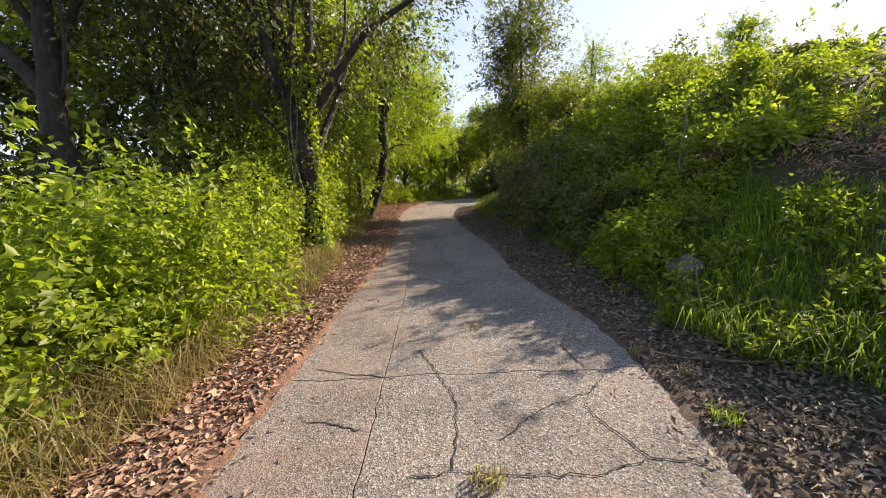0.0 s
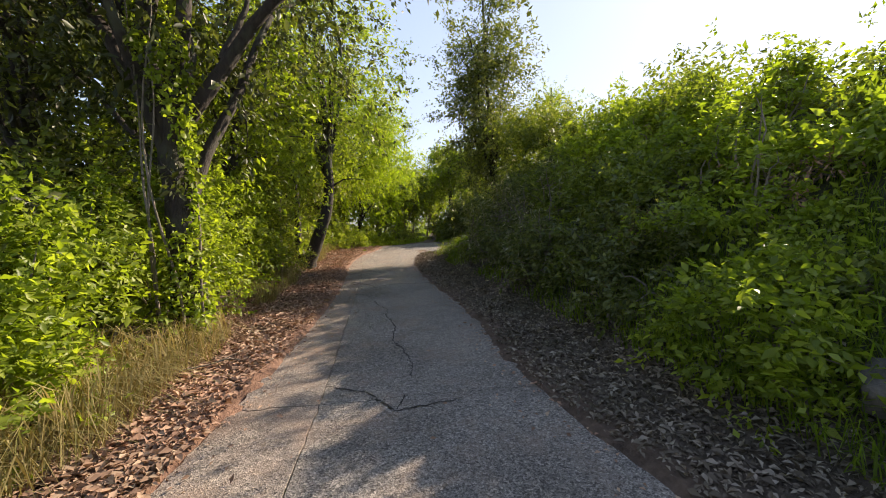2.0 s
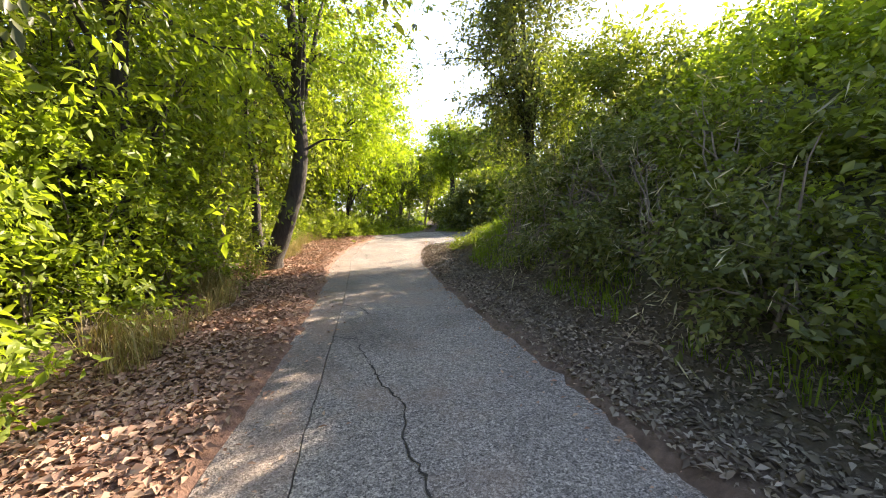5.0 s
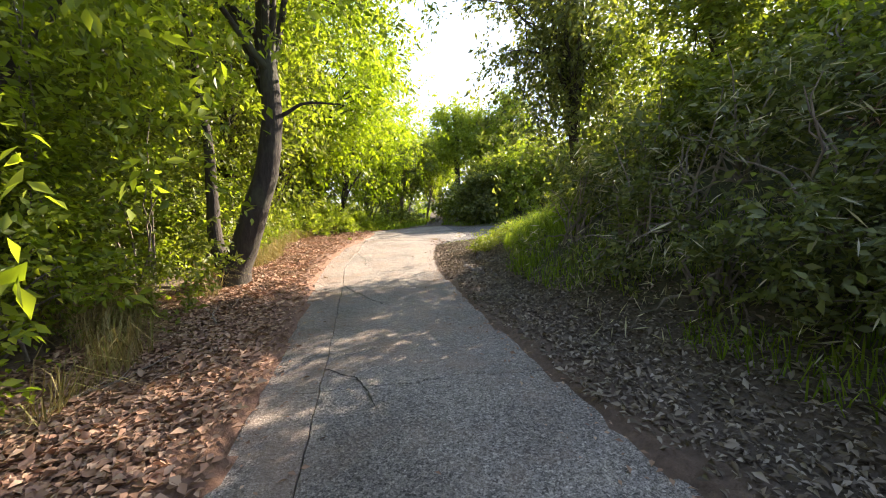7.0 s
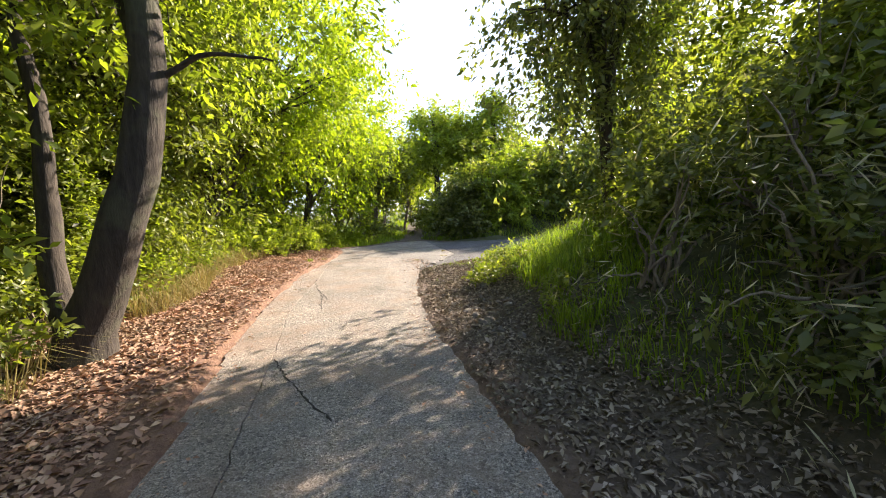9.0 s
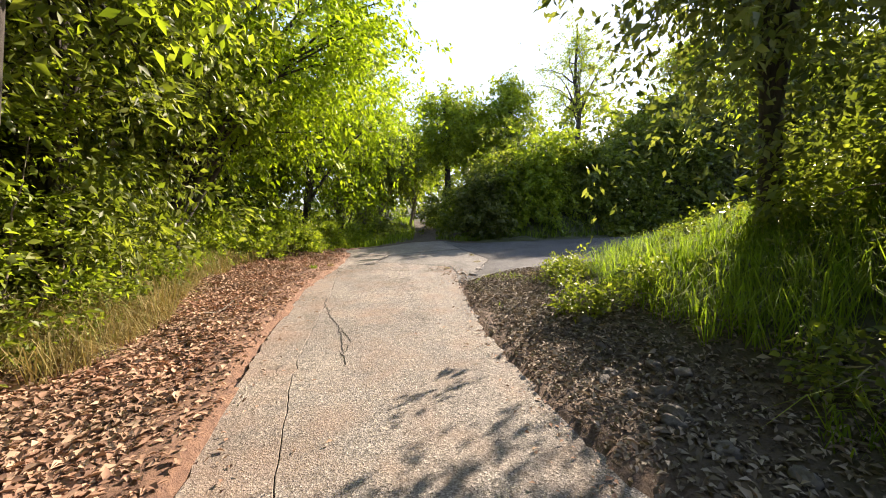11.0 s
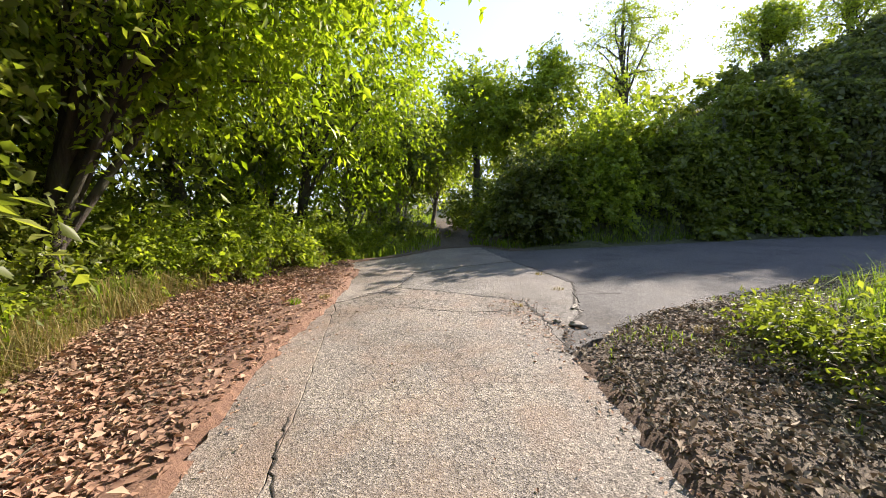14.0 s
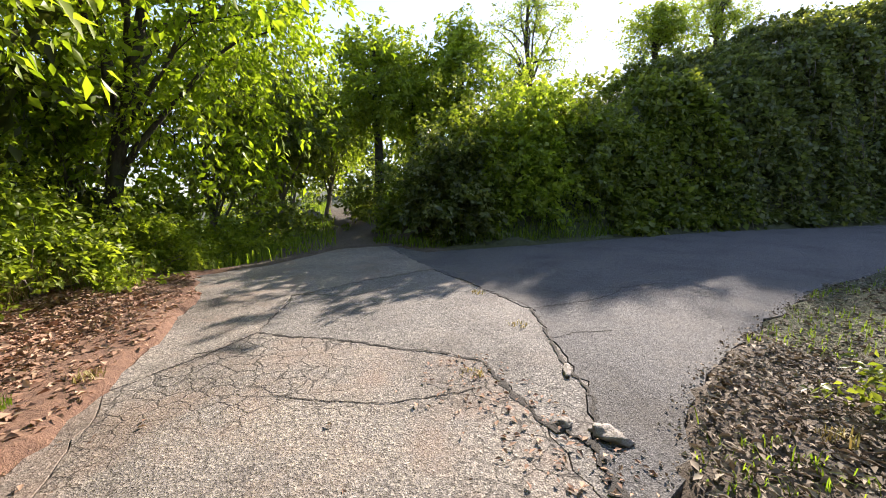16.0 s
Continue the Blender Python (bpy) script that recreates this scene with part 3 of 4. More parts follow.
# ---- woodland behind, in shade ----
WOOD = [(-7.6, 12.0), (-11.5, 13.0), (-7.0, 16.5), (-10.5, 19.0), (-7.4, 22.0), (-5.8, 20.6), (-6.3, 25.2), (-5.0, 27.4), (-9.5, 24.0), (-15.0, 17.0), (-9.0, 27.0)]
for i, (tx, ty) in enumerate(WOOD):
    g = R(40 + i)
    hh = g.uniform(7.5, 9.5)
    # every other crown takes the leaf with shade in its colour
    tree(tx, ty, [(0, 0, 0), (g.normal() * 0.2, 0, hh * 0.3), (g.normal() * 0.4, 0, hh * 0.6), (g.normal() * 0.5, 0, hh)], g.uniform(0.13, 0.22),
         (0, 0, hh * 0.58), (2.7, 2.7, hh * 0.42), LEAF_SHADED if i % 2 else LEAF_MID, g, 9, 270, 15, 0.24,
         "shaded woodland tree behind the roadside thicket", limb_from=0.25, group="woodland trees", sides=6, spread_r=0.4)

# ---- far side of the junction ----
for i, (tx, ty, hh, rr) in enumerate([(4.6, 36.0, 7.6, 1.6), (6.6, 37.0, 6.6, 1.3), (8.4, 35.6, 7.1, 1.6)]):
    tree(tx, ty, [(0, 0, 0), (0.1, 0, 2.0), (0.0, 0, 4.0), (0, 0, hh - 0.8)], 0.2, (0, 0, hh - 2.4), (rr, rr, 2.2), LEAF_FRESH, R(60 + i),
         10, 460, 15, 0.19, "vine-smothered round-headed tree beyond the junction", limb_from=0.3, group="vine-covered trees", droop=0.6, gaps=-0.3)
for i, (tx, ty, hh, rr) in enumerate([(15.6, 40.5, 9.0, 3.6), (19.8, 35.0, 3.6, 1.9), (26.5, 36.0, 5.6, 2.2)]):
    tree(tx, ty, [(0, 0, 0), (0.2, 0, hh * 0.35), (-0.2, 0, hh * 0.6), (0, 0, hh)], 0.18, (0, 0, hh * 0.64), (rr, rr, hh * 0.38), LEAF_FRESH, R(62 + i), 24, 240, 16, 0.14,
         "tall thin-leaved tree with an open crown on the hill", limb_from=0.25, gaps=0.05, group="trees on the hill")
for i, (tx, ty) in enumerate([(0.4, 35.0), (2.6, 38.0), (-1.6, 33.0), (-4.0, 31.0), (1.4, 43.0), (-6.5, 34.0), (-0.4, 38.5), (3.6, 43.5)]):
    g = R(70 + i)
    tree(tx, ty, [(0, 0, 0), (0.3, 0, 1.4), (0.5 + g.normal() * 0.4, 0, 3.0), (0.8, 0, 6.0)], 0.09, (0.4, 0, 4.6), (2.2, 2.2, 2.2), LEAF_FRESH if i % 2 else LEAF_MID, g,
         18, 260, 17, 0.178, "thin many-stemmed tree with bare lower branches", limb_from=0.12, group="thin trees past the crest", bark=BARK_PALE)
for i, (tx, ty, rx, rz) in enumerate([(-0.8, 30.2, 1.2, 1.0), (0.6, 33.2, 1.3, 1.3), (-3.2, 29.4, 1.6, 1.3), (3.9, 33.0, 1.2, 1.8), (1.0, 46.0, 3.0, 2.2), (9.0, 50.0, 3.0, 2.6), (-3, 44, 4, 3),
                                      (3.9, 29.8, 0.9, 1.5), (-1.6, 36.5, 2.2, 1.6), (0.2, 40.0, 2.0, 1.6)]):
    shrub(tx, ty, (rx, rx, rz), LEAF_FRESH if i % 2 == 0 else LEAF_MID, R(80 + i), 170, 17, 0.142, "leafy bush past the crest of the lane", group="bushes past the crest", spread_r=0.2)

# distant wood that closes the view
q = R(95)
ang = np.concatenate([np.linspace(-110, 28, 70), np.linspace(28, 118, 40)])
wood_pts, wood_dir = [], []
for a in ang:
    dist = q.uniform(48, 62)
    cx, cy = dist * math.sin(radians(a)) + 2, 10 + dist * math.cos(radians(a))
    base = float(np.clip(height(cx, cy), -14, 6))
    top = q.uniform(5.5, 9.0) if a > -60 else q.uniform(5.0, 7.5)
    d = unit(q.normal(size=(64, 3)))
    c = d * [3.2, 3.2, top * 0.52] + [cx, cy, base + top * 0.5]
    p, al = sprays(c, d, 1.0, 6, q, 0.4)
    wood_pts.append(p)
    wood_dir.append(al)
wood_me = leaves("distant_wood", np.concatenate(wood_pts), 0.66, q, None, 0, 0.55, along=np.concatenate(wood_dir))
tagged(part("distant_wood", wood_me, LEAF_MID), "distant green woodland closing the view", "woodland", kind="stuff")

# ---- wall of vines across the junction ----
for i, (vx, back, top, rr, mat) in enumerate([(4.3, 1.6, 2.5, 0.9, LEAF_DULL), (5.3, 2.2, 3.3, 1.2, LEAF_MID), (6.4, 1.8, 4.0, 1.2, LEAF_FRESH), (7.7, 2.3, 4.3, 1.3, LEAF_FRESH), (8.9, 2.0, 3.7, 1.2, LEAF_MID),
                                              (10.2, 2.4, 3.6, 1.2, LEAF_MID), (5.9, 4.2, 4.4, 1.5, LEAF_MID), (8.3, 4.6, 4.6, 1.5, LEAF_MID)]):
    vy = float(lane_far(vx)) + back
    zz = float(height(vx, vy))
    shrub(vx, vy, (rr, 1.2, top - zz), mat, R(100 + i), 460, 20, 0.115, "tangled thicket smothered in hanging vines", name="vine_thicket",
          droop=0.9, wide=0.75, group="wall of vines", spread_r=0.2, category="vines", gaps=-0.2)


def vine_drape(x0, x1, seed, n, per, mat, dead):
    """A stretch of the cutting's face under a lumpy coat of hanging vines."""
    q = R(seed)
    px = q.uniform(x0 - 0.3, x1 + 0.3, n)
    back = np.where(q.random(n) < 0.7, q.uniform(0.35, 2.3, n), q.uniform(2.3, 7.0, n))
    lump = np.clip(0.5 + 0.75 * wave(px, back * 1.3, 1.1, 3.0) + 0.35 * wave(px, back, 2.9, 1.0), 0.03, 1.3) * np.interp(back, [0.4, 1.3], [0.2, 1.0])
    swell = np.clip(wave(px * 1.0, back * 0.7, 0.75, 7.0) + 0.35, 0, 1.2) * np.interp(back, [1.0, 3.0, 7.0], [0.1, 1.0, 1.0])
    lump = (0.9 * lump + 1.0 * swell) * q.uniform(0.6, 1.0, n)
    py = lane_far(px) + back - 0.5 * lump
    pz = height(px, lane_far(px) + back) + 0.75 * lump
    ob = empty("vine_thicket", (x0 + x1) / 2, float(lane_far(x0)) + 1.0, float(height((x0 + x1) / 2, float(lane_far(x0)) + 1.0)), "shaded cutting draped with a thick coat of hanging vines", "vines", "wall of vines")
    c = np.stack([px, py, pz], 1) - np.array(ob.location)
    out = np.broadcast_to(unit(np.array([-0.1, -0.8, 0.5])), c.shape)
    pts, along = sprays(c, out, 0.4, per, q, 1.0)
    part("foliage", leaves("foliage", pts, 0.155, q, None, 0, 0.7, along=along), mat, ob)
    k = q.choice(n, dead)
    roots = c[k] + [0, -0.15, 0.1]
    lines = []
    for r in roots:
        ln = q.uniform(0.5, 1.6)
        lines.append((np.array([r, r + [q.normal() * 0.08, -0.12, -ln * 0.5], r + [q.normal() * 0.12, -0.1, -ln]]), np.array([0.012, 0.01, 0.005])))
    part("stem", tubes("stem", lines, 4), TWIG, ob, "bare hanging vine stems")


for i, vx in enumerate(np.arange(9.4, 27.0, 2.2)):
    vine_drape(vx, vx + 2.2, 130 + i, 900, 14, LEAF_MID if i < 2 else LEAF_DULL, 25 + 12 * i)

# ---- left thicket ----
n = 0
for y0 in np.arange(-1.2, 23.5, 0.95):
    g = R(200 + n)
    n += 1
    lx = float(left_litter(y0))
    hgt = np.interp(y0, [0, 5, 7, 9, 13, 18, 22, 26], [1.0, 1.15, 1.5, 2.4, 2.6, 2.4, 1.6, 0.9]) * g.uniform(0.7, 1.15)
    mat = LEAF_FRESH if y0 < 12.5 or n % 3 == 0 else LEAF_MID
    shrub(lx - 0.8 + g.normal() * 0.15, y0 + g.normal() * 0.15, (0.7, 0.75, hgt), mat, g, 165, 36 if y0 < 6.5 else 30, 0.066, "leafy green shrub at the edge of the wood" if hgt < 1.7 else "tall dense shrub leaning over the verge",
          group="roadside shrubs", lift=0.2 if y0 < 6.5 else 0.4, wide=0.52, gaps=-0.1, spread_r=0.16)
    # past y 5 every other deeper shrub has shade in its leaf colour
    shrub(lx - 2.2 + g.normal() * 0.25, y0 + 0.4, (1.1, 0.9, hgt * g.uniform(0.9, 1.25) + 0.2), LEAF_FRESH if y0 < 5 else LEAF_MID if n % 2 else LEAF_SHADED, g, 150, 22, 0.1, "leafy shrub deeper in the wood's edge", group="roadside shrubs", lift=0.2, gaps=-0.1, spread_r=0.18)
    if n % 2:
        shrub(lx - 4.2 + g.normal() * 0.3, y0 + 0.2, (1.5, 1.2, hgt * 1.1 + 0.3), LEAF_SHADED, g, 110, 15, 0.16, "shaded undergrowth shrub in the wood", group="undergrowth", spread_r=0.25)
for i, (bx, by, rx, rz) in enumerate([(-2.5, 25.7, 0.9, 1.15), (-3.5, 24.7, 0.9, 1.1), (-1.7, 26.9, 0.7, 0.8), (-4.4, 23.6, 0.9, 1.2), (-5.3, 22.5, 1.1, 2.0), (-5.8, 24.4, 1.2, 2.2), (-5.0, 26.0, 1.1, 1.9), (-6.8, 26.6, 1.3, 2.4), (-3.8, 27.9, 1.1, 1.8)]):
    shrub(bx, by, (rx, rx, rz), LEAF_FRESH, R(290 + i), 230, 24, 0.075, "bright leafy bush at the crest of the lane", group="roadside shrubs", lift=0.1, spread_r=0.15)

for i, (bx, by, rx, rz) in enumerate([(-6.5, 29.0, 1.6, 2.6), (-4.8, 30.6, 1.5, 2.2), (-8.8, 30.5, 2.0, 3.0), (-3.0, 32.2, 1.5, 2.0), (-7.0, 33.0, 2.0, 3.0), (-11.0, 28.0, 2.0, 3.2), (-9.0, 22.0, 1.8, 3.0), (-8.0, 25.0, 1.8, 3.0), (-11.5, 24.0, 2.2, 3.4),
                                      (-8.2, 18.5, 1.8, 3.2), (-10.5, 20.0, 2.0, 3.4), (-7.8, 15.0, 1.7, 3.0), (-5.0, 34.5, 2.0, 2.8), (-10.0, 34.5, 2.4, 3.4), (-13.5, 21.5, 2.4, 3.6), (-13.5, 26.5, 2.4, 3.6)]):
    # two in three carry the wood's shade in their leaf colour
    shrub(bx, by, (rx, rx, rz), LEAF_SHADED if i % 3 else LEAF_MID, R(1200 + i), 210, 15, 0.19, "shaded undergrowth shrub in the wood", group="undergrowth", spread_r=0.3, lift=0.3)

# ---- bank on the other side ----
n = 0
for y0 in np.arange(-0.5, 17.0, 1.0):
    g = R(300 + n)
    n += 1
    rl = float(right_litter(y0))
    small = np.interp(y0, [2, 7, 10], [0.26, 0.5, 1.0])
    # leaf colours here imitate light: paler on the sunlit stretch, duller in shade
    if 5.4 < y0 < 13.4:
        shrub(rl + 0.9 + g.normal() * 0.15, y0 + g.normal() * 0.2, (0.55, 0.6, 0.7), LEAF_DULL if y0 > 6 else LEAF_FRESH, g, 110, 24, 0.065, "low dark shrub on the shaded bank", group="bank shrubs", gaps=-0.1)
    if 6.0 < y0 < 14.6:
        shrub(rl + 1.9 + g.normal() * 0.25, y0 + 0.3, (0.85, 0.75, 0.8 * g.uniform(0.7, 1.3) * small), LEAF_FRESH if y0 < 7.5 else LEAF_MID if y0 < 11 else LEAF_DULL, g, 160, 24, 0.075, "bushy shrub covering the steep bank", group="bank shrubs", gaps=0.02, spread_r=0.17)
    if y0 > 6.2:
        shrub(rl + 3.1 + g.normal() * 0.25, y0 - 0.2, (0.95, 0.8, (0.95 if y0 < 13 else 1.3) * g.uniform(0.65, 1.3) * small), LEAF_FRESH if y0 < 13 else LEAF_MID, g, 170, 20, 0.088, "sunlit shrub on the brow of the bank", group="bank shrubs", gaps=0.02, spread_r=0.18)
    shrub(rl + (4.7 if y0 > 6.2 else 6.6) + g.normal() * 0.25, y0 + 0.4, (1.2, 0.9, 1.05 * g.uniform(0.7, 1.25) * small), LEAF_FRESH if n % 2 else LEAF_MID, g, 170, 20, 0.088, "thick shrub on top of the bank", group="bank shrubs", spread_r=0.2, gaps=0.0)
for i, (bx, by) in enumerate([(2.6, 9.0), (2.8, 10.4), (2.4, 11.8), (2.5, 13.0), (2.4, 14.2), (3.3, 12.4), (3.2, 10.0), (3.1, 13.8), (2.9, 11.2), (2.8, 12.5)]):
    g = R(340 + i)
    shrub(bx, by, (0.7, 0.7, 1.4), LEAF_GREY, g, 42, 8, 0.11, "dry bamboo clump with pale hanging leaves", name="bamboo_clump", wide=0.08, droop=1.1, stems=16, group="bamboo on the bank", category="bamboo", spread_r=0.2, gaps=-0.5)
for i, (bx, by, rx, rz) in enumerate([(3.1, 1.9, 0.5, 0.32), (3.6, 2.3, 0.5, 0.3), (5.0, 3.6, 0.7, 0.3), (5.2, 4.6, 0.7, 0.35), (4.4, 6.6, 0.5, 0.5), (4.9, 8.6, 0.6, 0.6), (3.4, 7.6, 0.4, 0.4), (5.4, 5.2, 0.7, 0.45), (3.9, 11.2, 0.5, 0.6)]):
    shrub(bx, by, (rx, rx, rz), LITTER, R(380 + i), 60, 10, 0.06, "tangle of dead brown vines on the bank", name="dead_vines", category="dead vines", group="dead vines", stems=26, wide=0.25, droop=0.9)
# long shoots that stand out of the bank shrubs
for i in range(26):
    g = R(400 + i)
    by = g.uniform(5.8, 14.5)
    bx = float(right_litter(by)) + g.uniform(1.6, 4.6)
    shrub(bx, by, (0.28, 0.28, g.uniform(0.9, 1.5) * np.interp(by, [3, 9], [0.75, 1.1])), LEAF_FRESH, g, 22, 16, 0.075, "tall leafy shoot above the bank shrubs", name="shoot", category="shoot", group="tall shoots", stems=4, gaps=-0.9, spread_r=0.12)
for i in range(13):
    g = R(440 + i)
    by = g.uniform(14.8, 20.0)
    bx = float(right_litter(by)) + g.uniform(0.4, 3.2)
    if by < float(lane_near(bx)) - 1.0:
        shrub(bx, by, (g.uniform(0.2, 0.4), g.uniform(0.2, 0.4), g.uniform(0.25, 0.45)), LEAF_MID, g, 36, 18, 0.05, "leafy weed growing in the tall grass", name="weed", category="weed", group="weeds on the mound", stems=5, gaps=-0.9, spread_r=0.1)
for i in range(26):
    g = R(480 + i)
    by = g.uniform(0.3, 9.0)
    bx = float(right_litter(by)) + g.uniform(0.15, 1.7)
    shrub(bx, by, (g.uniform(0.15, 0.35), g.uniform(0.15, 0.35), g.uniform(0.2, 0.45)), LEAF_FRESH if i % 2 else LEAF_MID, g, 30, 16, 0.055, "leafy weed at the foot of the bank", name="weed", category="weed", group="weeds on the bank", stems=5, gaps=-0.9, spread_r=0.09)

for i in range(30):
    g = R(1300 + i)
    by = g.uniform(1.2, 6.4)
    bx = float(right_litter(by)) + g.uniform(1.6, 6.0)
    shrub(bx, by, (g.uniform(0.25, 0.5), g.uniform(0.25, 0.5), g.uniform(0.15, 0.34)), LEAF_FRESH, g, 46, 18, 0.06, "low sunlit bush on the grassy slope", name="weed", category="weed", group="weeds on the bank", stems=6, gaps=-0.9, spread_r=0.11)

# ---- grass, litter ----
def scatter(n, rng, x0, x1, y0, y1, keep):
    x, y = rng.uniform(x0, x1, n), rng.uniform(y0, y1, n)
    k = keep(x, y)
    x, y = x[k], y[k]
    return np.stack([x, y, height(x, y)], 1)


def stuff(name, me, mat, label, category):
    return tagged(part(name, me, mat), label, category, kind="stuff")


def strip(n, rng, y0, y1, inner, outer):
    """Places in the strip between two lines along the lane; u runs from 0 at the inner line to 1 at the outer."""
    y, u = rng.uniform(y0, y1, n), rng.random(n)
    x = inner(y) + (outer(y) - inner(y)) * u
    return x, y, u


g = R(500)
x, y, u = strip(100000, g, -1.5, 26.2, lambda y: left_edge(y) + 0.05, lambda y: left_litter(y) - 0.45)
bare = np.interp(y, [5, 7, 10, 15], [0.02, 0.14, 0.18, 0.22]) + 0.1 * wave(x, y, 1.9) + 0.05 * wave(x, y, 6.0)
k = (g.random(len(x)) < np.interp(u - bare, [-0.35, -0.05, 0.1], [0.03, 0.25, 1.0])) & (y < crest(x) - 0.1)
left_pts = np.stack([x[k], y[k], height(x[k], y[k]) + g.uniform(0.003, 0.018, k.sum())], 1)
stuff("leaf_litter", leaves("leaf_litter", left_pts, 0.054, g, None, 0.0, 0.6, 0.35, flat=0.84), LITTER, "drift of fallen reddish-brown leaves along the lane", "leaf litter")
x, y, u = strip(62000, g, -1.5, 21.0, lambda y: right_edge(y) - 0.02, lambda y: right_litter(y) + 1.0)
k = (g.random(len(x)) < np.interp(u + 0.1 * wave(x, y, 3.0), [0.0, 0.1, 0.6, 1.0], [0.15, 0.8, 1.0, 0.2])) & ~paved(x - 0.03, y + 0.05)
right_pts = np.stack([x[k], y[k], height(x[k], y[k]) + g.uniform(0.003, 0.025, k.sum())], 1)
stuff("leaf_litter", leaves("leaf_litter", right_pts, 0.046, g, None, 0.0, 0.45, 0.5, flat=0.65), LITTER_GREY, "grey-brown fallen leaves at the foot of the bank", "leaf litter")
x, y = g.uniform(1.2, 11, 16000), g.uniform(19.0, 22, 16000)
k = (y < lane_near(x) - 0.03) & (y > lane_near(x) - 2.2) & (x > right_edge(y))
junction_pts = np.stack([x[k], y[k], height(x[k], y[k]) + g.uniform(0.003, 0.02, k.sum())], 1)
stuff("leaf_litter", leaves("leaf_litter", junction_pts, 0.045, g, None, 0.0, 0.45, 0.35, flat=0.85), LITTER_GREY, "grey fallen leaves on the junction verge", "leaf litter")
gx, gy = g.uniform(1.1, 9, 9000), g.uniform(19.5, 21.8, 9000)
k = np.abs(gy - lane_near(gx) + 0.03 * g.normal(size=9000)) < 0.05 + 0.08 * g.random(9000)
rim_pts = np.stack([gx[k], gy[k], np.maximum(height(gx[k], gy[k]), 0.0) + g.uniform(0.002, 0.02, k.sum())], 1)
stuff("gravel", leaves("gravel", rim_pts, 0.02, g, None, 0.0, 0.8, 0.5, flat=0.5), LITTER_GREY, "loose grit and crumbs along the junction verge", "gravel")
strays = scatter(15000, g, -1.4, 1.6, -1, 22, lambda x, y: paved(x, y) & (g.random(len(x)) < np.interp(np.minimum(x - left_edge(y), right_edge(y) - x), [0, 0.1, 0.25, 0.5, 0.8], [1, 0.6, 0.16, 0.03, 0.006])))
strays[:, 2] = g.uniform(0.005, 0.02, len(strays))
stuff("leaf_litter", leaves("leaf_litter", strays, 0.034, g, None, 0.0, 0.5, 0.3, flat=0.85), LITTER, "few stray fallen leaves on the concrete", "leaf litter")

dry = scatter(110000, g, -5, -1.2, -1.5, 26, lambda x, y: (x < left_litter(y) + 0.2 + 0.15 * wave(x, y, 2.5)) & (x > left_litter(y) - 0.8) & (wave(x, y, 1.7) > np.interp(y, [4, 8, 17, 19], [-0.5, 0.15, 0.15, -0.8])))
stuff("dry_grass", blades("dry_grass", dry, 0.46, g, 1.15, 0.004, np.array([[0.6, 0, 0]])), DRY, "straw-coloured grass at the foot of the shrubs", "grass")
bank_grass = scatter(46000, g, 1.7, 7, -1.5, 7.5, lambda x, y: (x > right_litter(y) + 0.25 + 0.2 * wave(x, y, 2)) & (x < right_litter(y) + 4.6) & (wave(x, y, 1.1, 4) > -0.3) & (g.random(len(x)) < np.interp(y, [4, 7], [1, 0.3])))
stuff("bank_grass", blades("bank_grass", bank_grass, 0.3, g, 1.1, 0.005, np.array([[-0.5, -0.2, 0]])), GRASS, "long fresh grass on the low bank", "grass")
shade_grass = scatter(12000, g, 1.5, 4, 6, 15, lambda x, y: (x > right_litter(y) + 0.2) & (x < right_litter(y) + 1.4) & (wave(x, y, 1.4, 2) > -0.1))
stuff("bank_grass", blades("bank_grass", shade_grass, 0.2, g, 0.9, 0.005, np.array([[-0.6, 0, 0]])), GRASS, "short grass on the shaded foot of the bank", "grass")
mound = scatter(46000, g, 1.5, 9, 14.3, 21.2, lambda x, y: (x > right_litter(y) + np.interp(y, [15, 18], [0.35, 0.9]) + 0.25 * wave(x, y, 2)) & (y < lane_near(x) - 1.6 + 0.5 * wave(x, y, 1.5)) & (wave(x, y, 1.3, 1) > -0.55))
stuff("mound_grass", blades("mound_grass", mound, 0.42, g, 1.2, 0.004), GRASS, "tall lush grass on the mound by the junction", "grass")
verge = scatter(26000, g, 1.2, 20, 18, 22.5, lambda x, y: (y < lane_near(x) - 0.05) & (y > lane_near(x) - 2.0) & (x > right_edge(y) + 0.2) & (wave(x, y, 2.2, 3) > 0.05))
stuff("verge_grass", blades("verge_grass", verge, 0.085, g, 1.0, 0.0035), GRASS, "short thin grass on the junction verge", "grass")
far_verge = scatter(40000, g, 2.5, 26, 25.5, 30, lambda x, y: (y > lane_far(x) + 0.3) & (y < lane_far(x) + 1.1 + 0.3 * wave(x, y, 1)))
stuff("verge_grass", blades("verge_grass", far_verge, 0.25, g, 0.9, 0.008), GRASS, "rank grass under the wall of vines", "grass")
edge_grass = scatter(12000, g, -5, -1.5, 20, 27, lambda x, y: (x < left_litter(y) + 0.1) & (x > left_litter(y) - 0.9) & (wave(x, y, 1.3, 6) > -0.4))
stuff("edge_grass", blades("edge_grass", edge_grass, 0.5, g, 0.7, 0.006), GRASS, "grass under the shrubs near the crest", "grass")
past = scatter(15000, g, -3, 8, 27, 50, lambda x, y: (y > crest(np.minimum(x, 2.7)) + 0.3) & (np.abs(x - 2.0 - 0.14 * (y - 28)) > 0.5))
stuff("edge_grass", blades("edge_grass", past, 0.35, g, 0.8, 0.01), GRASS, "rough grass falling away past the crest", "grass")


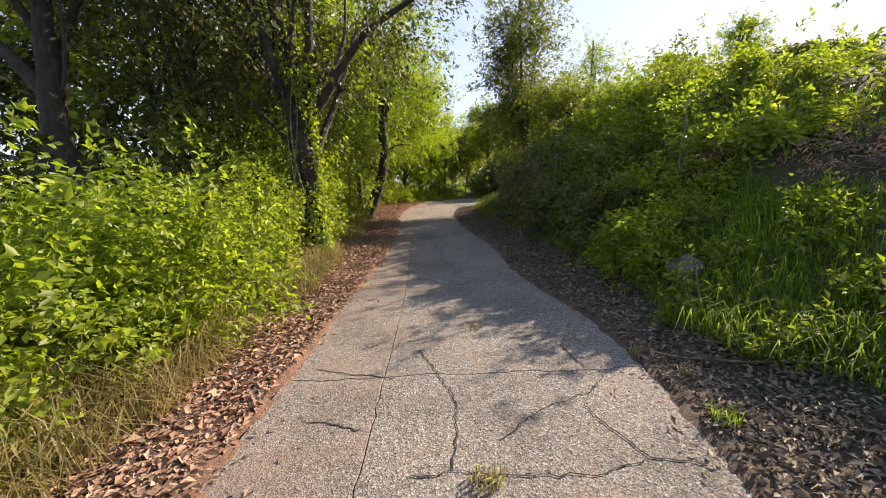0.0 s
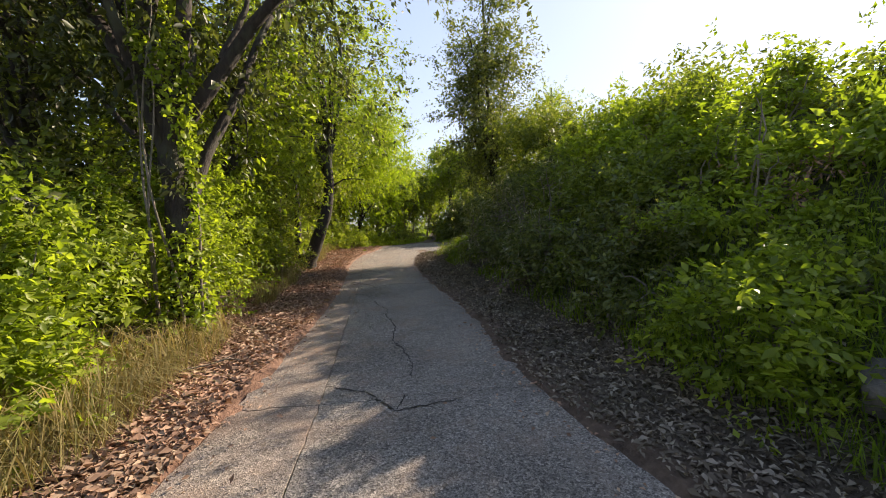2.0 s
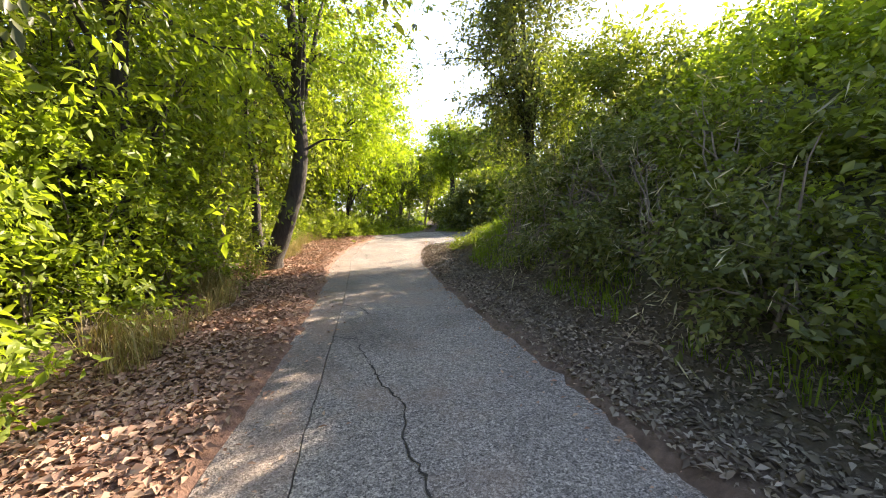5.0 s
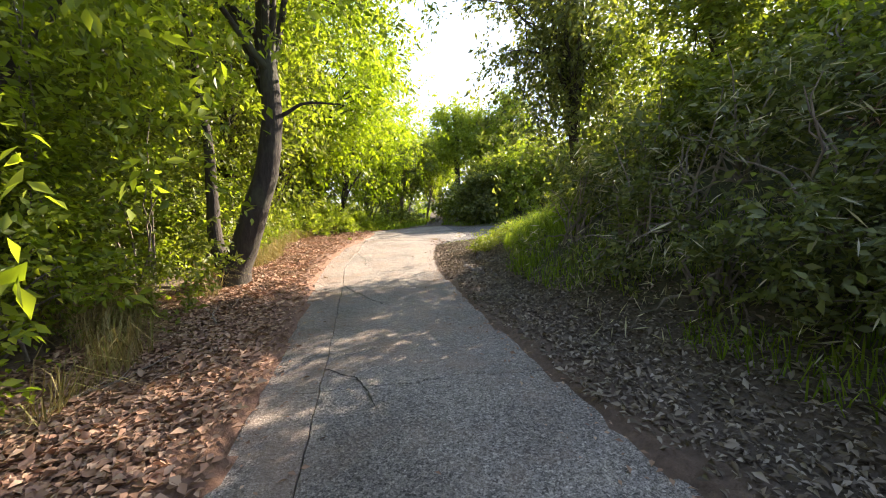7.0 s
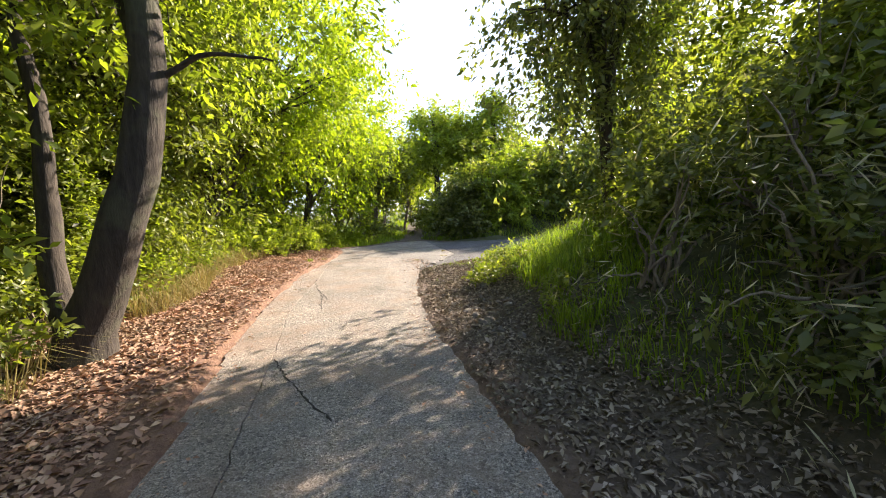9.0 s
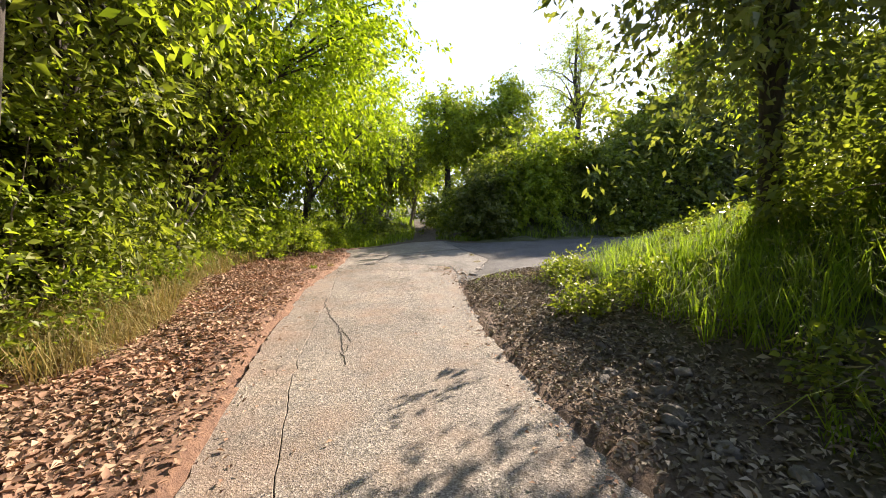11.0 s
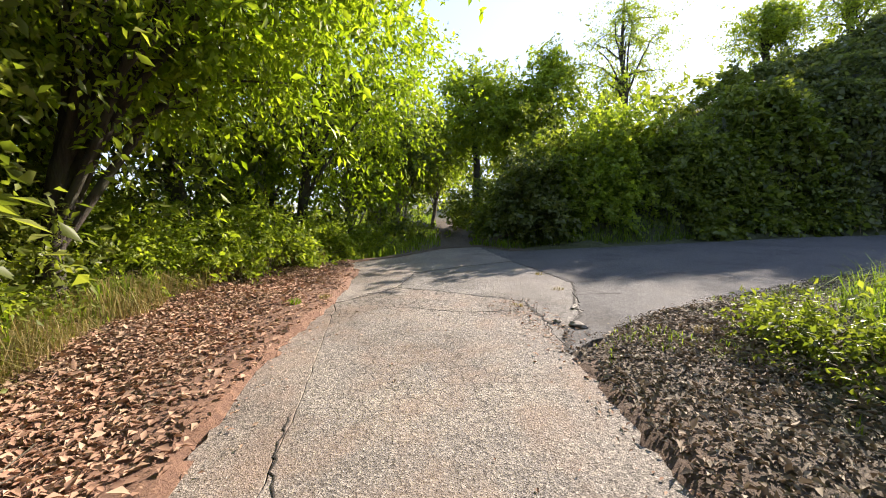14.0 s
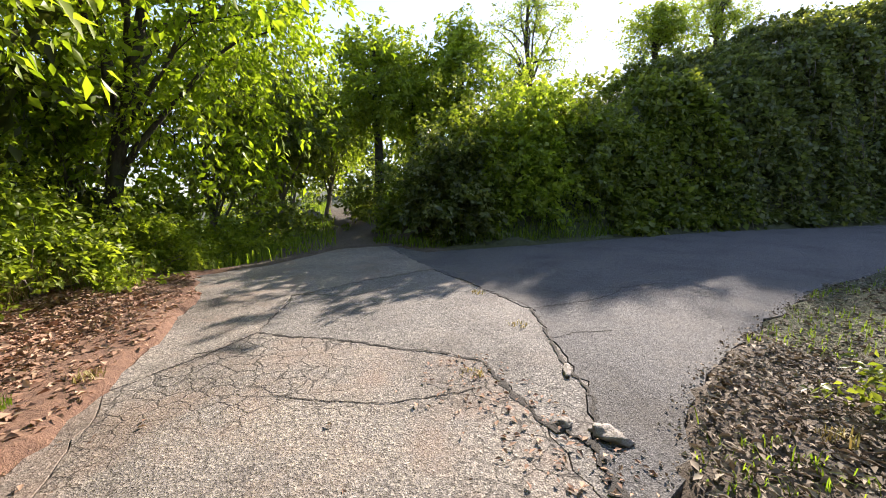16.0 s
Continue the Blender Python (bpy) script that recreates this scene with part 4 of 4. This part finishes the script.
def tuft(x, y, n, length, rng, label):
    z = float(height(x, y)) if not paved(np.array(x), np.array(y)) else 0.0
    a, r = rng.uniform(0, 6.28, n), 0.09 * np.sqrt(rng.random(n))
    me = blades("grass_tuft", np.stack([r * np.cos(a), r * np.sin(a), 0 * a], 1), length, rng, 0.9, 0.004)
    ob = tagged(part("grass_tuft", me, DRY if length < 0.11 else GRASS), label, "grass", "tufts", "stuff")
    ob.location = (x, y, z)
    return ob


for i, (tx, ty, k, ln) in enumerate([(0.42, 4.05, 90, 0.07), (0.30, 2.0, 130, 0.10), (1.72, 3.3, 80, 0.09), (1.75, 2.35, 120, 0.13), (-1.5, 22.4, 120, 0.12), (-1.15, 22.7, 90, 0.08),
                                     (2.2, 22.4, 60, 0.06), (2.45, 23.6, 70, 0.06), (1.3, 21.7, 60, 0.05), (1.9, 2.9, 60, 0.08), (2.6, 20.2, 90, 0.1)]):
    tuft(tx, ty, int(k * 0.6), ln, R(600 + i), "small tuft of grass growing from the paving" if i not in (3, 4, 5) else "grass tuft among fallen leaves at the lane's edge")


# ---- stones and sticks ----
def stone(x, y, size, seed, name="stone", label="loose grey stone on the ground", z=None):
    bm = bmesh.new()
    bmesh.ops.create_icosphere(bm, subdivisions=3, radius=1)
    for v in bm.verts:
        k = noise.noise(v.co * 1.3 + Vector((seed, 0, 0))) * 0.4 + noise.cell(v.co * 2.2 + Vector((seed, 0, 0))) * 0.22 + noise.noise(v.co * 5.5 + Vector((seed, 0, 0))) * 0.08
        v.co = Vector((v.co.x * size[0], v.co.y * size[1], v.co.z * size[2])) * (1 + k)
    me = bpy.data.meshes.new(name)
    bm.to_mesh(me)
    bm.free()
    smooth(me)
    ob = tagged(part(name, me, RUBBLE if z is not None else STONE), label, "stone", "stones")
    ob.location = (x, y, (float(height(x, y)) if z is None else z) + size[2] * 0.35)
    ob.rotation_euler = (0, 0, seed)
    return ob


stone(2.9, 4.55, (0.24, 0.2, 0.15), 1.0, "boulder", "half-buried mossy boulder in the bank")
stone(1.62, 20.75, (0.10, 0.06, 0.035), 2.0, z=0.0, label="flat broken piece of concrete by the crack")
stone(1.48, 20.95, (0.045, 0.04, 0.025), 3.0, z=0.0)
stone(1.95, 21.45, (0.10, 0.03, 0.018), 4.0, z=0.0, label="loose flake of concrete on the asphalt")
for i in range(14):
    q = R(700 + i)
    yy = q.uniform(14.8, 17.4)
    stone(float(right_litter(yy)) + q.uniform(-0.25, 0.35), yy, (q.uniform(0.03, 0.08), q.uniform(0.03, 0.07), q.uniform(0.02, 0.05)), 5.0 + i, label="grey stone at the foot of the grassy mound")


def stick(x, y, length, ang, seed):
    q = R(seed)
    d = np.array([math.cos(ang), math.sin(ang)])
    s = np.linspace(0, length, 7)
    px, py = x + d[0] * s, y + d[1] * s
    pz = height(px, py) + 0.03 + 0.02 * q.random(7)
    pts = np.stack([px - x, py - y, pz], 1) + q.normal(size=(7, 3)) * 0.012
    lines = [(pts, np.linspace(0.012, 0.004, 7))]
    for k in (3, 4):
        e = pts[k] + np.array([d[0] * 0.2 - d[1] * 0.15 * (k - 3.5), d[1] * 0.2 + d[0] * 0.15 * (k - 3.5), 0.05])
        lines.append((np.array([pts[k], (pts[k] + e) / 2, e]), np.array([0.006, 0.004, 0.003])))
    ob = tagged(part("fallen_branch", tubes("fallen_branch", lines, 6), TWIG), "thin bare fallen branch on the leaf litter", "branch", "fallen branches")
    ob.location = (x, y, 0)


for i, (sx, sy, ln, an) in enumerate([(-2.5, 10.9, 1.6, 1.2), (-1.9, 6.6, 0.7, 0.4), (1.9, 15.2, 1.2, -0.9), (2.6, 2.7, 1.1, 2.6), (2.9, 2.4, 1.2, 2.2), (3.1, 2.9, 0.9, 1.9), (2.7, 2.2, 0.8, 1.2), (2.2, 11.2, 0.7, 0.9),
                                      (2.0, 9.4, 0.6, 1.9), (-2.0, 13.2, 0.8, 2.0), (-3.2, 17.2, 0.7, 0.7), (-2.4, 18.8, 0.5, 1.0)]):
    stick(sx, sy, ln, an, 720 + i)

# ivy on the roadside trunk
q = R(740)
hz = q.uniform(0.1, 4.4, 7000)
ia = q.uniform(0, 6.28, 7000)
ir = 0.2 + 0.12 * q.random(7000) ** 2
ivy = np.stack([-0.05 * hz * 0.6 + ir * np.cos(ia), 0.04 * hz + ir * np.sin(ia), hz], 1)
ivy = ivy[np.sin(ia + 0.6) + 0.8 * np.sin(hz * 3 + ia) > -0.2]
vine = empty("ivy", -2.25, 7.6, float(height(-2.25, 7.6)), "ivy climbing the roadside tree trunk", "ivy")
part("foliage", leaves("foliage", ivy, 0.055, q, None, 0.6, 0.8, broad=True), LEAF_FRESH, vine)
for k in range(5):
    a0 = q.uniform(0, 6.28)
    zz = np.linspace(0.0, q.uniform(2.2, 4.0), 12)
    aa = a0 + 0.5 * np.sin(zz * 1.7 + k)
    part("stem", tubes("stem", [(np.stack([-0.03 * zz + 0.25 * np.cos(aa), 0.04 * zz + 0.25 * np.sin(aa), zz], 1), np.linspace(0.018, 0.006, 12))], 6), TWIG, vine)

# ---- paving, last ----
def jag(p, amp, seed, step=0.09):
    """A broken edge: the line cut into short steps and shaken."""
    p = np.asarray(p, float)
    out = [p[0]]
    q = R(seed)
    for a, b in zip(p[:-1], p[1:]):
        k = max(1, int(np.linalg.norm(b - a) / step))
        for i in range(1, k + 1):
            out.append(a + (b - a) * i / k + (q.normal(size=2) * amp if i < k else 0))
    return np.array(out)


def slab(name, outline, mat, parent, top=0.0, thick=0.1, gap=0.003):
    """A flat paving piece with broken, slightly rounded edges."""
    o = np.asarray(outline)
    area = np.sum(o[:, 0] * np.roll(o[:, 1], -1) - o[:, 1] * np.roll(o[:, 0], -1))
    if area < 0:
        o = o[::-1]
    t = unit(np.roll(o, -1, 0) - np.roll(o, 1, 0))
    inward = np.stack([-t[:, 1], t[:, 0]], 1)
    a, b = o + inward * (gap + 0.003), o + inward * gap
    n = len(o)
    verts = np.concatenate([np.c_[a, np.full(n, top)], np.c_[b, np.full(n, top - 0.006)], np.c_[b, np.full(n, top - thick)]])
    i = np.arange(n)
    j = (i + 1) % n
    faces = [tuple(range(n))] + [tuple(map(int, f)) for f in np.stack([i, i + n, j + n, j], 1)] + [tuple(map(int, f)) for f in np.stack([i + n, i + 2 * n, j + 2 * n, j + n], 1)]
    me = bpy.data.meshes.new(name)
    me.from_pydata(verts.tolist(), [], faces)
    return part(name, me, mat, parent)


lane = empty("road", 0, 0, 0, "narrow worn concrete lane with cracked slabs", "road", kind="structure")
CUTS = [-6.0, 3.1, 5.85, 11.6]


def cut_line(y, x0, x1, seed):
    """A broken line across the lane."""
    return jag(jag([(x0, y), (x1, y)], 0.03, seed, 0.3), 0.01, seed + 1, 0.06)


cross = []
for k, y in enumerate(CUTS):
    a, m, b = float(left_edge(y)), float(joint_line(y)), float(right_edge(y))
    cross.append((cut_line(y, a, m, 870 + 4 * k), cut_line(y, m, b, 872 + 4 * k)))
for k, (ya, yb) in enumerate(zip(CUTS[:-1], CUTS[1:])):
    ys = np.linspace(ya, yb, 14)
    lft = jag(np.c_[left_edge(ys), ys], 0.012, 800 + k)
    mid = jag(np.c_[joint_line(ys), ys], 0.006, 820 + k)
    rgt = jag(np.c_[right_edge(ys), ys], 0.02, 840 + k)
    (la, ra), (lb, rb) = cross[k], cross[k + 1]
    slab("slab", np.concatenate([lft[:-1], lb[:-1], mid[::-1][:-1], la[::-1][:-1]]), DUSTY, lane, top=0.0)
    slab("slab", np.concatenate([mid[:-1], rb[:-1], rgt[::-1][:-1], ra[::-1][:-1]]), CONCRETE, lane, top=-0.003)
ys, yl = np.linspace(11.6, 22.3, 26), np.linspace(11.6, 20.1, 20)
seam_a = jag([(-1.02, 22.5), (-0.1, 23.3)], 0.02, 865)
seam_b = jag([(-0.1, 23.3), (0.7, 22.65), (1.48, 21.85), (1.38, 21.05), (1.17, 20.1)], 0.02, 860)
lft = np.concatenate([jag(np.c_[left_edge(ys), ys], 0.014, 861), [(-1.02, 22.5)]])
mid = np.concatenate([jag(np.c_[joint_line(ys), ys], 0.008, 862), [(-1.02, 22.5)]])
rgt = jag(np.c_[right_edge(yl), yl], 0.02, 869)
slab("slab", np.concatenate([lft, mid[::-1][1:-1], cross[-1][0][::-1][:-1]]), DUSTY, lane)
slab("slab", np.concatenate([mid[:-1], seam_a[:-1], seam_b[:-1], rgt[::-1][:-1], cross[-1][1][::-1][:-1]]), CRAZED, lane)
rim = jag([(2.55, 25.3), (2.6, 28.3), (1.54, 28.3), (0.1, 26.9), (-1.1, 26.4), (-0.77, 25.0), (-1.02, 22.5)], 0.02, 863)
inner = jag([(-0.1, 23.3), (0.28, 24.55), (1.4, 25.0), (2.55, 25.3)], 0.02, 864)
slab("slab", np.concatenate([rim[:-1], seam_a[:-1], inner[:-1]]), CONCRETE, lane, top=0.004)
tip = jag([(2.55, 25.3), (2.62, 24.0), (2.66, 22.8), (2.25, 22.0), (1.9, 21.2), (1.5, 20.75), (1.17, 20.1)], 0.025, 866)
slab("asphalt_patch", np.concatenate([inner[:-1], tip[:-1], seam_b[::-1][:-1]]), PATCH, lane, top=-0.004)
xs = np.linspace(1.3, 60, 60)
near = np.c_[xs, lane_near(xs)]
xf = np.linspace(60, 3.1, 50)
side_road = empty("road", 8, 24, 0, "dark weathered asphalt side road, mostly in shade", "road", kind="structure")
piece = slab("asphalt_slab", np.concatenate([jag(near, 0.03, 867, 0.25), np.c_[xf, lane_far(xf)], [(2.75, 28.3), (2.6, 28.3)], tip]) - [8, 24], ASPHALT, side_road, top=0.001)


def crack(pts, width, seed):
    """Dirt-filled crack: a narrow uneven strip."""
    p = jag(jag(pts, 0.03, seed + 7, 0.3), 0.009, seed, 0.04)
    q = R(seed + 1)
    t = unit(np.gradient(p, axis=0))
    s = np.stack([-t[:, 1], t[:, 0]], 1)
    w = width * np.abs(q.normal(0.8, 0.45, len(p)))[:, None] + 0.0015
    w[0] = w[-1] = 0.001
    z = np.full(len(p), 0.0065)
    v = np.concatenate([np.c_[p + s * w, z - 0.003], np.c_[p, z], np.c_[p - s * w, z - 0.003]])
    n = len(p)
    i = np.arange(n - 1)
    f = np.concatenate([np.stack([i, i + n, i + n + 1, i + 1], 1), np.stack([i + n, i + 2 * n, i + 2 * n + 1, i + n + 1], 1)])
    part("crack", mesh_from("crack", v, f.ravel(), 4), CRACK, lane)


CRACKS = [
    ([(-0.42, 6.2), (-0.04, 5.98), (0.18, 5.63), (0.7, 5.75)], 0.012), ([(0.26, 5.9), (0.2, 5.65)], 0.012),
    ([(-0.1, 3.56), (0.02, 3.2), (0.17, 2.8), (0.13, 2.08), (-0.11, 2.04)], 0.007), ([(0.13, 2.08), (0.84, 2.0), (1.15, 2.1)], 0.006),
    ([(-0.94, 3.27), (-0.6, 3.15), (-0.27, 3.08)], 0.009), ([(-0.82, 2.58), (-0.42, 2.46)], 0.011), ([(1.0, 2.6), (1.18, 2.11), (1.45, 2.05)], 0.008),
    ([(1.2, 3.1), (1.15, 3.5), (1.25, 3.75)], 0.008), ([(0.4, 2.3), (0.75, 2.6), (1.1, 2.75), (1.3, 3.0)], 0.004),
    ([(-0.65, 10.6), (-0.41, 10.45), (-0.2, 9.7), (0.03, 9.06), (0.1, 8.3), (0.14, 7.67), (0.25, 7.05), (0.34, 6.6), (0.32, 6.2)], 0.010),
    ([(-0.7, 11.95), (-0.45, 11.75), (-0.33, 11.4), (-0.3, 11.3)], 0.010), ([(-0.9, 15.1), (-0.7, 14.6), (-0.45, 14.1), (-0.29, 13.8)], 0.012),
    ([(-0.66, 16.9), (-0.72, 17.6), (-0.77, 18.1), (-0.95, 18.9), (-1.0, 19.6)], 0.010), ([(-0.75, 18.0), (-0.62, 17.5), (-0.7, 17.1)], 0.005),
    ([(2.7, 22.8), (3.5, 22.75), (4.3, 23.0), (5.1, 22.95)], 0.015), ([(2.2, 22.0), (2.9, 21.9)], 0.012),
    ([(0.0, 22.0), (0.6, 21.6), (1.3, 21.5)], 0.006), ([(0.3, 24.6), (0.9, 24.2), (1.6, 24.4)], 0.006),
]
CRACKS += [([(-0.1, 23.3), (0.7, 22.65), (1.48, 21.85)], 0.028), ([(1.48, 21.85), (1.38, 21.05), (1.5, 20.75), (1.2, 20.15)], 0.05), ([(2.66, 22.8), (2.25, 22.0), (1.9, 21.2), (1.5, 20.75)], 0.03),
           ([(2.6, 25.2), (2.62, 24.0), (2.66, 22.8)], 0.018), ([(-0.8, 22.7), (-0.1, 23.3)], 0.014), ([(-0.1, 23.3), (0.28, 24.55)], 0.01)]
for k, (pts, w) in enumerate(CRACKS):
    crack(pts, w * 0.5, 900 + 2 * k)
